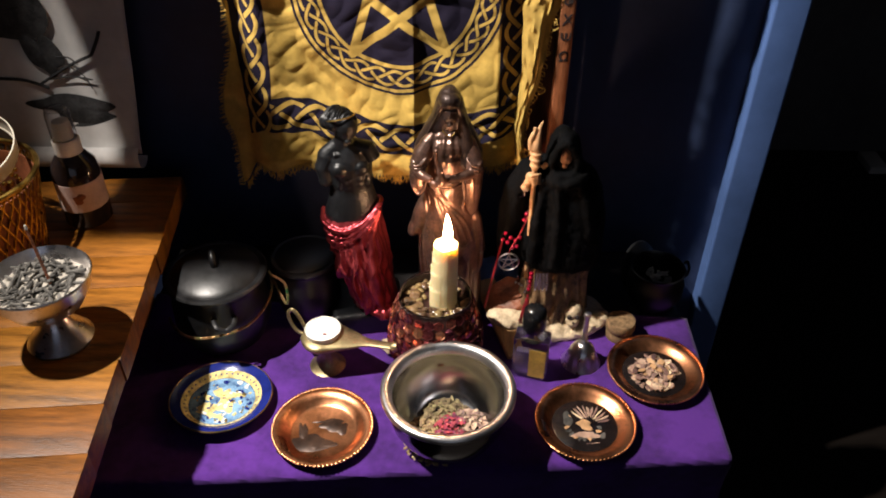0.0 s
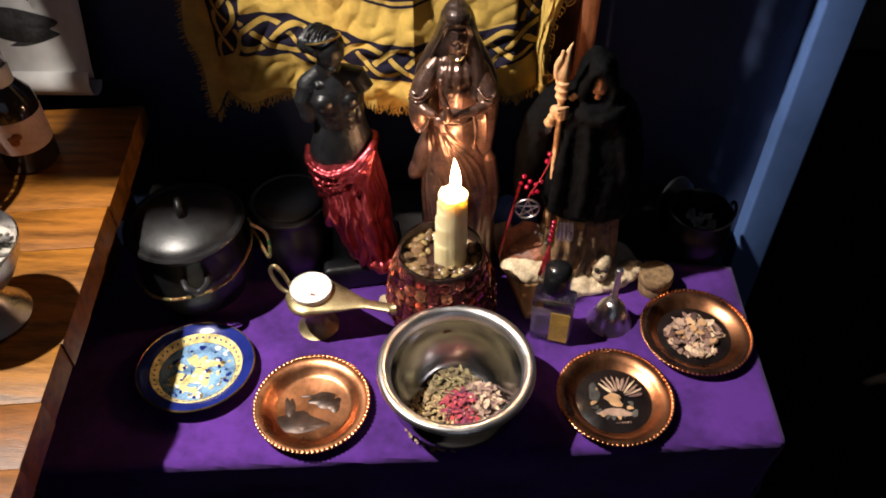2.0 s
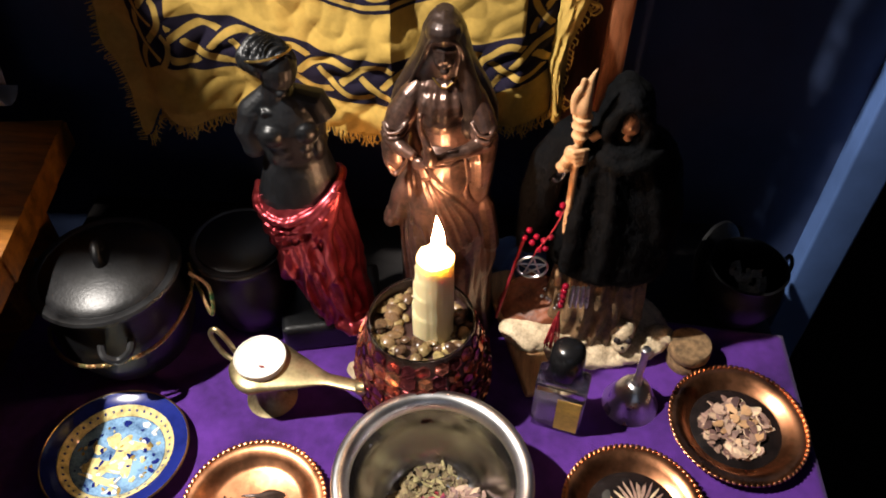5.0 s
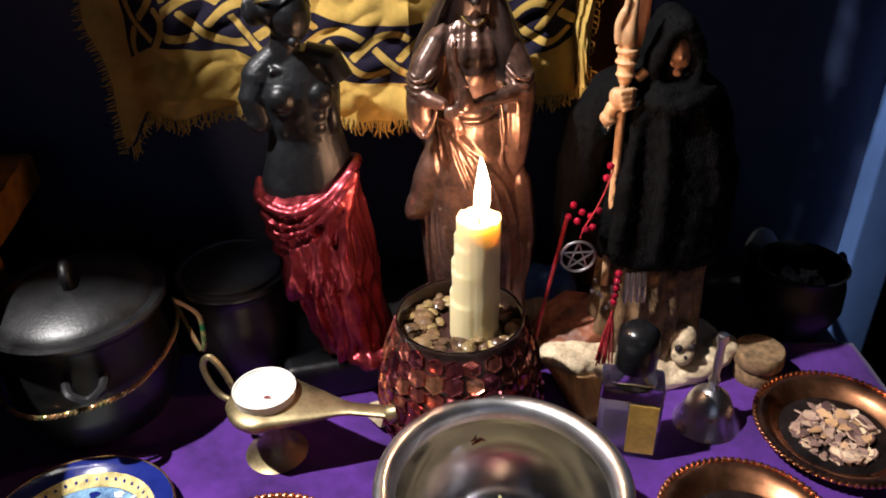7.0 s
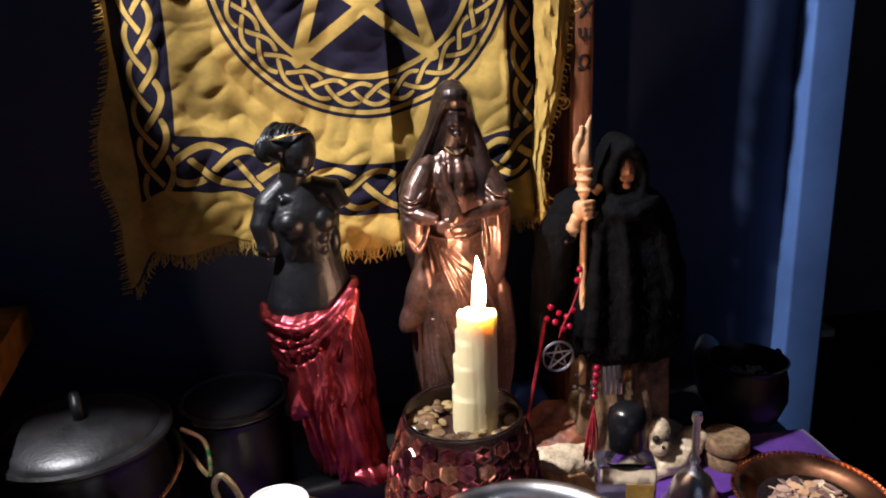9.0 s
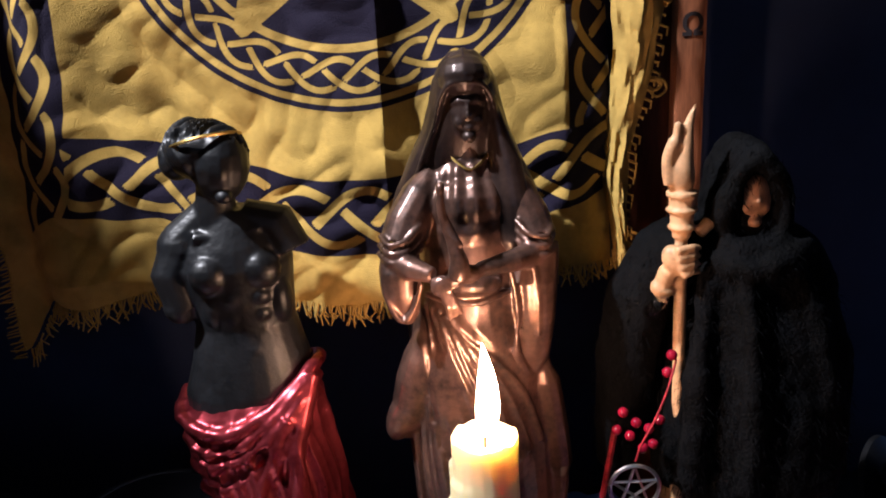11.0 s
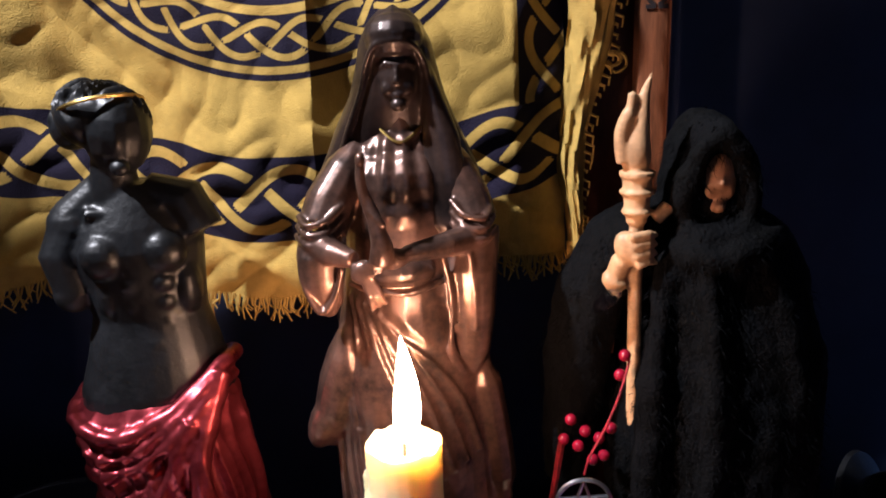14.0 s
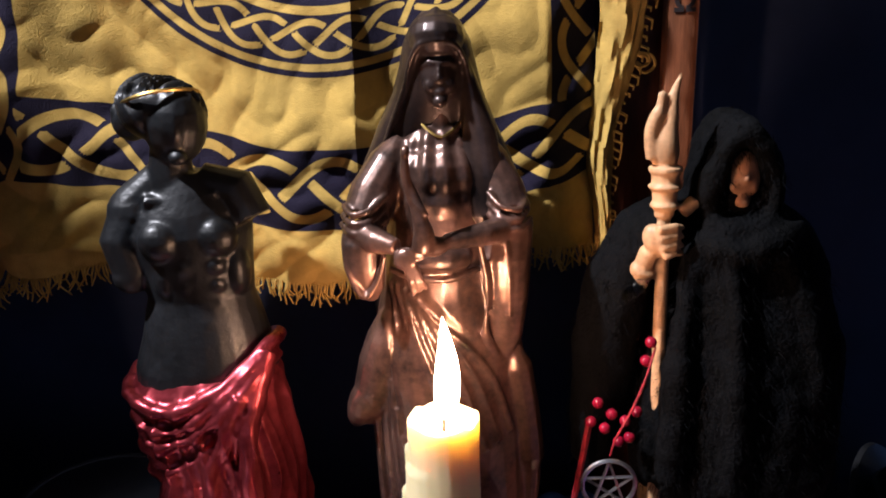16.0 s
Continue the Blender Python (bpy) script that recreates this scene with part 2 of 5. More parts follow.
def ball(c, r, turn=(0, 0, 0), n=16):
    r = (r, r, r) if isinstance(r, (int, float)) else r
    prof = [(math.sin(math.pi * k / (n // 2)), -math.cos(math.pi * k / (n // 2))) for k in range(n // 2 + 1)]
    prof[0], prof[-1] = (0, -1), (0, 1)
    return moved(revolve(prof, n), pose(*c, *turn) @ Matrix.Diagonal((*r, 1)))


def tube(pts, radii, n=10, closed=False):
    """A round bar through points, of one radius or one for each point."""
    pts = [Vector(p) for p in pts]
    radii = [radii] * len(pts) if isinstance(radii, (int, float)) else radii
    V, F, k = [], [], len(pts)
    up = Vector((0, 0, 1))
    side = None
    for i, p in enumerate(pts):
        a = pts[(i - 1) % k] if closed or i else pts[0]
        b = pts[(i + 1) % k] if closed or i < k - 1 else pts[-1]
        d = (b - a).normalized()
        if side is None:
            side = d.cross(up if abs(d.z) < 0.9 else Vector((1, 0, 0))).normalized()
        side = (side - d * side.dot(d)).normalized()
        other = d.cross(side)
        for j in range(n):
            t = 2 * math.pi * j / n
            V.append(p + radii[i] * (math.cos(t) * side + math.sin(t) * other))
    for i in range(k if closed else k - 1):
        for j in range(n):
            q, w = ((i + 1) % k) * n, (j + 1) % n
            F.append((i * n + j, q + j, q + w, i * n + w))
    if not closed:
        F.append(tuple(range(n)))
        F.append(tuple(reversed(range((k - 1) * n, k * n))))
    return V, F


def curve(pts, per=8, closed=False):
    """Points along a smooth line through pts."""
    pts = [Vector(p) for p in pts]
    k, out = len(pts), []
    for i in range(k if closed else k - 1):
        g = (lambda j: pts[j % k]) if closed else (lambda j: pts[max(0, min(k - 1, j))])
        a, b, c, d = g(i - 1), g(i), g(i + 1), g(i + 2)
        for s in range(per):
            t = s / per
            out.append(0.5 * (2 * b + (c - a) * t + (2 * a - 5 * b + 4 * c - d) * t * t + (3 * b - a - 3 * c + d) * t ** 3))
    if not closed:
        out.append(pts[-1])
    return out


def box(size, at=(0, 0, 0), bevel=0.0, turn=(0, 0, 0), segs=2):
    bm = bmesh.new()
    bmesh.ops.create_cube(bm, size=1.0, matrix=Matrix.Diagonal((*size, 1)))
    if bevel:
        bmesh.ops.bevel(bm, geom=bm.edges[:], offset=bevel, segments=segs, profile=0.6, affect="EDGES")
    bm.transform(pose(*at, *turn))
    bm.verts.index_update()
    out = [v.co.copy() for v in bm.verts], [tuple(v.index for v in f.verts) for f in bm.faces]
    bm.free()
    return out


def blend(pieces, voxel=0.0016, smooth=2):
    """Melts overlapping closed bodies into one skin; gives point and face arrays."""
    V, F = join(*pieces)
    me = bpy.data.meshes.new("temp")
    me.from_pydata([tuple(v) for v in V], [], F)
    ob = new("temp", me)
    r = ob.modifiers.new("r", "REMESH")
    r.mode, r.voxel_size = "VOXEL", voxel
    s = ob.modifiers.new("s", "SMOOTH")
    s.factor, s.iterations = 0.5, smooth
    dg = bpy.context.evaluated_depsgraph_get()
    done = bpy.data.meshes.new_from_object(ob.evaluated_get(dg))
    P = np.empty(len(done.vertices) * 3)
    done.vertices.foreach_get("co", P)
    N = np.empty(len(done.vertices) * 3)
    done.vertices.foreach_get("normal", N)
    faces = [tuple(p.vertices) for p in done.polygons]
    bpy.data.objects.remove(ob)
    bpy.data.meshes.remove(me)
    bpy.data.meshes.remove(done)
    return P.reshape(-1, 3), faces, N.reshape(-1, 3)


def sheet(fn, nu, nv):
    """A grid of points fn(u, v), u and v from 0 to 1."""
    V = [fn(i / nu, j / nv) for j in range(nv + 1) for i in range(nu + 1)]
    F = [(j * (nu + 1) + i, j * (nu + 1) + i + 1, (j + 1) * (nu + 1) + i + 1, (j + 1) * (nu + 1) + i) for j in range(nv) for i in range(nu)]
    return V, F


def wob(x, y, z=0.0, s=1.0):
    return noise.noise(Vector((x * s, y * s, z * s)))


TOP, DESK, WALL = 0.55, 0.721, 1.015

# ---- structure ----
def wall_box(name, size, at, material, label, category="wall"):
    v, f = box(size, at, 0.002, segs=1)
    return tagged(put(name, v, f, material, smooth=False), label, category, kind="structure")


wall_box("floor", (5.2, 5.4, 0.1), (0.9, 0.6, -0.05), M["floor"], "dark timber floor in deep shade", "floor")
wall_box("ceiling", (5.2, 5.4, 0.1), (0.9, 0.6, 2.5), M["ceiling"], "plain painted ceiling", "ceiling")
wall_box("wall_north", (2.05, 0.12, 2.45), (-0.565, WALL + 0.06, 1.225), M["wall"], "navy blue painted wall behind the altar")
wall_box("wall_far", (5.2, 0.1, 2.45), (0.9, 2.34, 1.225), M["far"], "dim grey wall of the room beyond")
wall_box("wall_west", (0.1, 5.4, 2.45), (-1.60, 0.6, 1.225), M["wall"], "navy blue painted side wall")
wall_box("wall_east", (0.1, 5.4, 2.45), (3.4, 0.6, 1.225), M["far"], "plain dark side wall")
# the unseen wall behind has one wide opening, added to admit bluish fill light
for tag, size, at in (("low", (5.2, 0.1, 0.95), (0.9, -2.0, 0.475)), ("high", (5.2, 0.1, 0.35), (0.9, -2.0, 2.275)), ("west", (1.2, 0.1, 1.15), (-1.1, -2.0, 1.525)), ("east", (2.4, 0.1, 1.15), (2.3, -2.0, 1.525))):
    wall_box("wall_south_" + tag, size, at, M["far"], "plain dark unseen wall round an added fill light opening")
v, f = box((0.044, 0.20, 2.45), (0.450, 1.09, 1.225), 0.004, segs=3)
tagged(put("trim", v, f, M["trim"]), "glossy navy painted door frame upright", "door frame", kind="structure")
v, f = box((0.055, 0.10, 0.025), (1.34, 2.20, 0.0125), 0.005)
tagged(put("pale_block", v, f, M["white_plastic"]), "small pale block on the dark floor", "block")

# unseen slab added to keep lamp light off the wall left of the banner
wall_box("wall_ledge", (0.116, 0.312, 0.016), (-0.401, 0.8645, 1.25), M["wall"], "unseen navy slab added to block lamp light")

# ---- altar table and cloth ----
table = thing("altar_table", (0, 0, 0), "low dark wooden altar table under a purple cloth", "table")
v, f = box((0.724, 0.42, 0.03), (0.0, 0.81, TOP - 0.0165), 0.004)
v = [(p[0], p[1] + (0.0365 + 0.073 * p[0] - 0.018) * max(0.0, (1.02 - p[1]) / 0.42), p[2]) for p in v]
put("tabletop", v, f, M["darkwood"], table)
leg = box((0.04, 0.04, TOP - 0.034), (0, 0, (TOP - 0.034) / 2), 0.004)
for x in (-0.32, 0.35):
    for y in (0.66, 0.98):
        put("leg", *moved(leg, pose(x, y, 0)), M["darkwood"], table)


def cloth_point(u, v):
    x = -0.36 + 0.728 * u
    front = 0.576 + 0.053 * (x + 0.36) / 0.728
    d = v * 0.52                                    # way along the cloth from its back edge
    back = 0.862 + 0.006 * math.sin(x * 9) + 0.03 * (1 - u)
    flat = back - front - 0.006
    crease = sum(0.0011 * math.exp(-((x - c) / 0.0025) ** 2) for c in (-0.092, 0.172))
    rough = 0.0016 * wob(x, d, 0, 9) + 0.0008 * wob(x, d, 3, 30)
    if d < flat:
        y, z = back - d, TOP + 0.0015 + rough * 0.7 - crease + 0.002
    else:
        s = d - flat
        a = min(1.0, s / 0.010) * math.pi / 2
        low = max(0.0, s - 0.010)
        y = front + 0.006 - 0.006 * math.sin(a) + low * 0.10 + 0.014 * wob(x, low, 5, 11) * min(1, low / 0.08)
        z = TOP + 0.0035 - 0.006 * (1 - math.cos(a)) - low + rough * 0.5 * (1 - a / 1.6)
    return x, y, z


v, f = sheet(cloth_point, 150, 110)
# the side drop on the free end of the cloth
side = sheet(lambda u, w: (0.3682 + 0.003 * w + 0.008 * wob(0, u, w, 7) * w, 0.634 + 0.225 * (1 - u), TOP + 0.0035 - 0.16 * w), 30, 20)
ob = put("altar_cloth", *join((v, f), side), M["cloth"])
s = ob.modifiers.new("thick", "SOLIDIFY")
s.thickness = 0.0012
tagged(ob, "creased purple cotton altar cloth laid over the table", "cloth")

# ---- dishes and bowl ----
def rope_rim(r, z, n=76, size=0.0022):
    out = []
    for i in range(n):
        a = 2 * math.pi * i / n
        out.append(moved(ball((0, 0, 0), (size * 0.75, size * 1.25, size), n=6), pose(r * math.cos(a), r * math.sin(a), z, 0, 0, math.degrees(a) + 25)))
    return join(*out)


def copper_dish(x, y, turn, label, r=0.0575, tilt=0.0):
    d = thing("copper_dish", (x, y, TOP + 0.004), label, "dish", "copper dishes on the cloth", turn)
    prof = [(0, 0.0), (r * 0.62, 0.0), (r * 0.70, 0.0015), (r * 0.78, 0.006), (r * 0.86, 0.0095), (r * 0.97, 0.0105), (r, 0.0115),
            (r * 0.97, 0.0125), (r * 0.86, 0.0115), (r * 0.775, 0.008), (r * 0.69, 0.0035), (r * 0.62, 0.0022), (0, 0.0022)]
    put("plate", *revolve(prof, 72), M["copper"], d)
    put("rim", *rope_rim(r * 0.985, 0.0125), M["copper"], d, "roped copper rim")
    return d


def blot(n, r, seed, sx=1.0, sy=1.0, z=0.0, thick=0.0006):
    """A thin raised patch with an uneven outline."""
    rng = random.Random(seed)
    ph = [rng.uniform(0, 6.3) for _ in range(4)]
    ring = []
    for i in range(n):
        a = 2 * math.pi * i / n
        q = r * (1 + 0.22 * math.sin(2 * a + ph[0]) + 0.16 * math.sin(3 * a + ph[1]) + 0.10 * math.sin(5 * a + ph[2]))
        ring.append((q * math.cos(a) * sx, q * math.sin(a) * sy))
    V = [(a, b, z) for a, b in ring] + [(a * 0.93, b * 0.93, z + thick) for a, b in ring] + [(0, 0, z + thick * 1.15)]
    F = [(i, (i + 1) % n, n + (i + 1) % n, n + i) for i in range(n)] + [(n + i, n + (i + 1) % n, 2 * n) for i in range(n)]
    return V, F


def flakes(n, radius, seed, size, hump=0.004, floor=0.0025, flat=1.2):
    """Small curled chips lying in a heap."""
    rng = random.Random(seed)
    out = []
    for _ in range(n):
        a, q = rng.uniform(0, 6.283), radius * math.sqrt(rng.random())
        h = floor + hump * (1 - (q / radius) ** 2) * rng.uniform(0.5, 1.1)
        s = size * rng.uniform(0.5, 1.4)
        p = blot(8, s, rng.random(), rng.uniform(0.4, 1.0), rng.uniform(0.6, flat), 0, s * 0.16)
        out.append(moved(p, pose(q * math.cos(a), q * math.sin(a), h, rng.uniform(-28, 28), rng.uniform(-28, 28), rng.uniform(0, 360))))
    return join(*out)


def grains(n, radius, seed, size, hump=0.006, floor=0.003, long=1.6):
    rng = random.Random(seed)
    out = []
    for _ in range(n):
        a, q = rng.uniform(0, 6.283), radius * math.sqrt(rng.random())
        h = floor + hump * (1 - (q / radius) ** 2) * rng.uniform(0.6, 1.1)
        s = size * rng.uniform(0.6, 1.4)
        out.append(moved(ball((0, 0, 0), (s * long, s, s * 0.8), n=6), pose(q * math.cos(a), q * math.sin(a), h, rng.uniform(-40, 40), rng.uniform(-40, 40), rng.uniform(0, 360))))
    return join(*out)


d2 = copper_dish(-0.093, 0.655, 10, "round copper dish with a dark engraved picture")
for k, (bx, by, br, sx, sy) in enumerate([(-0.018, -0.014, 0.013, 1.3, 0.8), (-0.020, 0.002, 0.006, 0.5, 1.8), (0.010, 0.006, 0.009, 1.2, 0.7), (0.018, 0.0, 0.006, 1.0, 0.8), (-0.006, -0.018, 0.008, 1.6, 0.5), (0.003, 0.012, 0.004, 2.2, 0.4)]):
    put("engraving", *moved(blot(22, br * 1.45, k + 3, sx, sy, 0.0022, 0.0004), pose(bx * 1.15, by * 1.15, 0)), M["copper_dark"], d2, "darkened engraved patch")
d3 = copper_dish(0.208, 0.671, -8, "round copper dish with a black enamel centre and a pale motif")
centre = put("enamel", *revolve([(0, 0.0024), (0.0385, 0.0024), (0.0378, 0.0030), (0, 0.0031)], 48), M["black_enamel"], d3, "black enamel centre")
for k in range(11):
    a = radians(20 + 13 * k)
    put("ray", *moved(blot(10, 0.0088, k, 1.0, 0.16, 0, 0.0004), pose(0.006 + 0.017 * math.cos(a), 0.004 + 0.018 * math.sin(a), 0.0031, 0, 0, math.degrees(a))), M["flake"], centre)
for k in range(14):
    a = radians(150 + 16 * k)
    put("scale", *moved(blot(10, 0.0034, k + 40, 1.0, 0.7, 0, 0.0004), pose(0.019 * math.cos(a) - 0.002, 0.020 * math.sin(a), 0.0031, 0, 0, math.degrees(a))), M["ash"] if k % 3 else M["tan"], centre)
put("motif", *moved(blot(20, 0.0085, 5, 1.1, 0.8, 0.0031, 0.0006), pose(0.0, 0.001, 0)), M["tan"], centre, "orange heart of the motif")
put("motif", *moved(blot(20, 0.0065, 9, 0.8, 1.7, 0.0031, 0.0005), pose(-0.020, 0.006, 0)), M["ash"], centre, "grey wing of the motif")
put("motif", *moved(blot(18, 0.010, 12, 1.5, 0.5, 0.0031, 0.0006), pose(0.002, -0.014, 0, 0, 0, 14)), M["flake"], centre, "cream lower patch of the motif")
put("motif", *moved(blot(14, 0.0045, 14, 0.7, 1.2, 0.0031, 0.0005), pose(0.021, -0.012, 0)), M["ash"], centre, "grey leaf of the motif")
marks = [moved(box((0.0012, 0.0016, 0.0003), (0, 0, 0)), pose(0.004 + 0.0026 * k, -0.0262 + 0.0007 * k, 0.0033, 0, 0, 12)) for k in range(6)]
put("writing", *join(*marks), M["flake"], centre, "row of tiny pale marks", smooth=False)
d4 = copper_dish(0.304, 0.756, 20, "round copper dish with a black centre and pale dried flakes", r=0.0585)
put("enamel", *revolve([(0, 0.0024), (0.0395, 0.0024), (0.0388, 0.0030), (0, 0.0031)], 48), M["black_enamel"], d4, "black enamel centre")
for k in range(34):
    rk = random.Random(900 + k)
    a, q = rk.uniform(0, 6.28), 0.027 * math.sqrt(rk.random())
    put("petal", *moved(blot(12, rk.uniform(0.0032, 0.0066), k, rk.uniform(0.45, 0.9), rk.uniform(0.6, 1.2), 0, 0.0012), pose(q * math.cos(a), q * math.sin(a), 0.0060 + rk.uniform(0, 0.002), rk.uniform(-22, 22), rk.uniform(-22, 22), rk.uniform(0, 360))), (M["flake"], M["tan"], M["flake"], M["flake"])[k % 4], d4)
put("flake_debris", *flakes(150, 0.030, 5, 0.0040, 0.003, 0.0034), M["flake"], d4, "pale dried petal flakes")["kind"] = "stuff"

blue = thing("blue_plate", (-0.219, 0.694, TOP + 0.004), "cobalt blue enamelled plate with a pale painted centre", "plate", turn=-12)
blue.matrix_basis = pose(-0.219, 0.694, TOP + 0.007, -4, 0, -12)
R = 0.0595
put("plate", *revolve([(0, 0), (R * 0.6, 0), (R * 0.68, 0.002), (R * 0.8, 0.008), (R, 0.0115), (R, 0.0130), (R * 0.8, 0.0098), (R * 0.70, 0.0046), (R * 0.66, 0.0030), (0, 0.0026)], 72), M["blue_enamel"], blue)
band_part = put("gold_band", *revolve([(R * 0.66, 0.0032), (R * 0.68, 0.0040), (R * 0.775, 0.0088), (R * 0.785, 0.0095), (R * 0.77, 0.0096), (R * 0.67, 0.0048), (R * 0.65, 0.0036)], 72), M["pale_enamel"], blue, "gold patterned band")
put("edge", *revolve([(R * 0.995, 0.0112), (R * 1.012, 0.0122), (R * 0.995, 0.0134), (R * 0.985, 0.0128)], 72), M["gold"], blue, "thin gold edge")
ground_part = put("picture", *revolve([(0, 0.0029), (R * 0.645, 0.0032), (R * 0.64, 0.0037), (0, 0.0035)], 64), M["sky_enamel"], blue, "mottled blue painted ground")
for k in range(70):
    rk = random.Random(500 + k)
    a, q = rk.uniform(0, 6.28), R * 0.60 * math.sqrt(rk.random())
    put("painted_fleck", *moved(blot(9, rk.uniform(0.0012, 0.0034), k, rk.uniform(0.4, 1), rk.uniform(0.6, 1.4), 0.0037, 0.0007), pose(q * math.cos(a), q * math.sin(a), 0, 0, 0, rk.uniform(0, 360))), (M["white_wax"], M["pale_enamel"], M["blue_enamel"], M["gold"], M["blue_enamel"])[k % 5], ground_part)
for k in range(40):
    a = 2 * math.pi * k / 40
    put("band_mark", *moved(box((0.0028, 0.0019, 0.0006)), pose(R * 0.725 * math.cos(a), R * 0.725 * math.sin(a), 0.0072, 0, -32, math.degrees(a))), M["blue_enamel"], band_part, smooth=False)
for k, (bx, by, br, sx, sy) in enumerate([(0.002, 0.002, 0.010, 0.7, 1.5), (-0.006, -0.014, 0.013, 1.3, 0.6), (0.011, 0.012, 0.007, 1.4, 0.7), (-0.010, 0.011, 0.007, 1.0, 0.9), (0.012, -0.008, 0.008, 0.8, 1.1), (0.0, -0.025, 0.007, 2.6, 0.4), (-0.018, 0.0, 0.005, 1, 1)]):
    put("painted_patch", *moved(blot(24, br, 30 + k, sx, sy, 0.0037, 0.0004), pose(bx, by, 0)), M["pale_enamel"], ground_part, "pale yellow painted patch")

bowl = thing("steel_bowl", (0.050, 0.657, TOP + 0.004), "polished steel bowl holding dried petals and seeds", "bowl")
put("body", *revolve([(0, 0), (0.040, 0), (0.046, 0.004), (0.056, 0.018), (0.0640, 0.036), (0.0665, 0.050), (0.0660, 0.060), (0.0664, 0.0645), (0.0650, 0.0660), (0.0618, 0.0665), (0.0622, 0.0600), (0.0632, 0.0500), (0.0608, 0.036), (0.053, 0.019), (0.043, 0.0065), (0.036, 0.003), (0, 0.003)], 96), M["steel"], bowl)
put("rim", *revolve([(0.0664, 0.0645), (0.0695, 0.0680), (0.0728, 0.0700), (0.0744, 0.0728), (0.0742, 0.0758), (0.0722, 0.0780), (0.0695, 0.0786), (0.0665, 0.0778), (0.0640, 0.0758), (0.0622, 0.0725), (0.0615, 0.0680), (0.0618, 0.0665)], 96), M["steel_rim"], bowl, "broad rolled steel rim")
mix = thing("dried_petal_mix", (0.044, 0.652, TOP + 0.005), "heap of dried rose petals, seeds and herbs in the bowl", "potpourri", kind="stuff")
put("seeds", *moved(grains(620, 0.038, 3, 0.0016, 0.012, 0.006), pose(-0.006, -0.008, 0)), M["seed"], mix, "pale seeds and wood chips")
put("petals", *moved(flakes(150, 0.022, 8, 0.0027, 0.012, 0.010), pose(0.010, 0.0, 0.004)), M["petal"], mix, "crimson and pink dried petals")
put("herbs", *moved(flakes(300, 0.030, 18, 0.0023, 0.012, 0.006, 2.2), pose(0.004, 0.020, 0.002)), M["herb"], mix, "grey green crumbled herbs")
put("pale_petals", *moved(flakes(170, 0.024, 28, 0.0024, 0.010, 0.010, 2.0), pose(0.028, 0.006, 0.003)), M["flake"], mix, "pale petals")

# ---- candle and its holder ----
CX, CY = 0.038, 0.777
pot = thing("mosaic_candle_holder", (CX - 0.006, CY, TOP + 0.004), "round copper mirror mosaic glass candle holder filled with pebbles", "candle holder")
POT = [(0.040, 0.0), (0.050, 0.008), (0.0565, 0.026), (0.0575, 0.044), (0.0545, 0.066), (0.0490, 0.086), (0.0440, 0.102)]
put("vessel", *revolve([(0, 0.0), *POT, (0.0430, 0.107), (0.0415, 0.107), (0.0420, 0.102), (0.0420, 0.092), (0, 0.092)], 64), M["grout"], pot)
put("lip", *revolve([(0.0438, 0.100), (0.0438, 0.107), (0.0425, 0.1095), (0.0410, 0.107), (0.0410, 0.100)], 64), M["glass"], pot, "clear glass lip")


def pot_radius(z):
    for (a, b), (c, d) in zip(POT, POT[1:]):
        if b <= z <= d:
            return a + (c - a) * (z - b) / (d - b), math.atan2(c - a, d - b)
    return POT[-1][0], -0.3


hexa = bpy.data.meshes.new("mosaic_tile")
ring6 = lambda r, z: [(r * math.cos(k * math.pi / 3), r * math.sin(k * math.pi / 3), z) for k in range(6)]
hv = ring6(0.0074, 0.0) + ring6(0.0069, 0.0018) + ring6(0.0060, 0.0010) + [(0, 0, 0.0013)]
hexa.from_pydata(hv, [], [(6 * k + i, 6 * k + (i + 1) % 6, 6 * k + 6 + (i + 1) % 6, 6 * k + 6 + i) for k in range(2) for i in range(6)] + [(12 + i, 12 + (i + 1) % 6, 18) for i in range(6)])
hexa.materials.append(M["tile_glass"])
rng = random.Random(4)
for row in range(9):
    z = 0.008 + row * 0.0112
    r, slope = pot_radius(z)
    count = int(2 * math.pi * r / 0.0124)
    for i in range(count):
        a = 360 * (i + 0.5 * (row % 2)) / count + rng.uniform(-2, 2)
        t = new("mosaic_tile", hexa)
        t.parent = pot
        t.matrix_basis = pose(0, 0, 0, 0, 0, a) @ pose(r - 0.0004, 0, z + rng.uniform(-0.001, 0.001), 0, 90 + math.degrees(slope) + rng.uniform(-9, 9), 0) @ pose(0, 0, 0, rng.uniform(-8, 8), 0, rng.uniform(-9, 9))
        t.scale = [rng.uniform(0.85, 1.12)] * 3
peb = []
for i in range(105):
    a, q = rng.uniform(0, 6.283), 0.040 * math.sqrt(rng.uniform(0.12, 1))
    s = rng.uniform(0.0026, 0.0060)
    peb.append(ball((q * math.cos(a), q * math.sin(a), 0.094 + rng.uniform(0, 0.004)), (s * 1.35, s, s * 0.7), (rng.uniform(-25, 25), rng.uniform(-25, 25), rng.uniform(0, 360)), 8))
pebbles = put("pebbles", *moved(join(*peb), pose(CX - 0.006, CY, TOP + 0.004)), M["pebble"])
tagged(pebbles, "small polished pebbles packed round the candle", "pebbles", kind="stuff")

candle = thing("pillar_candle", (CX, CY - 0.002, TOP + 0.097), "burning ivory wax candle with a stepped melted side", "candle")


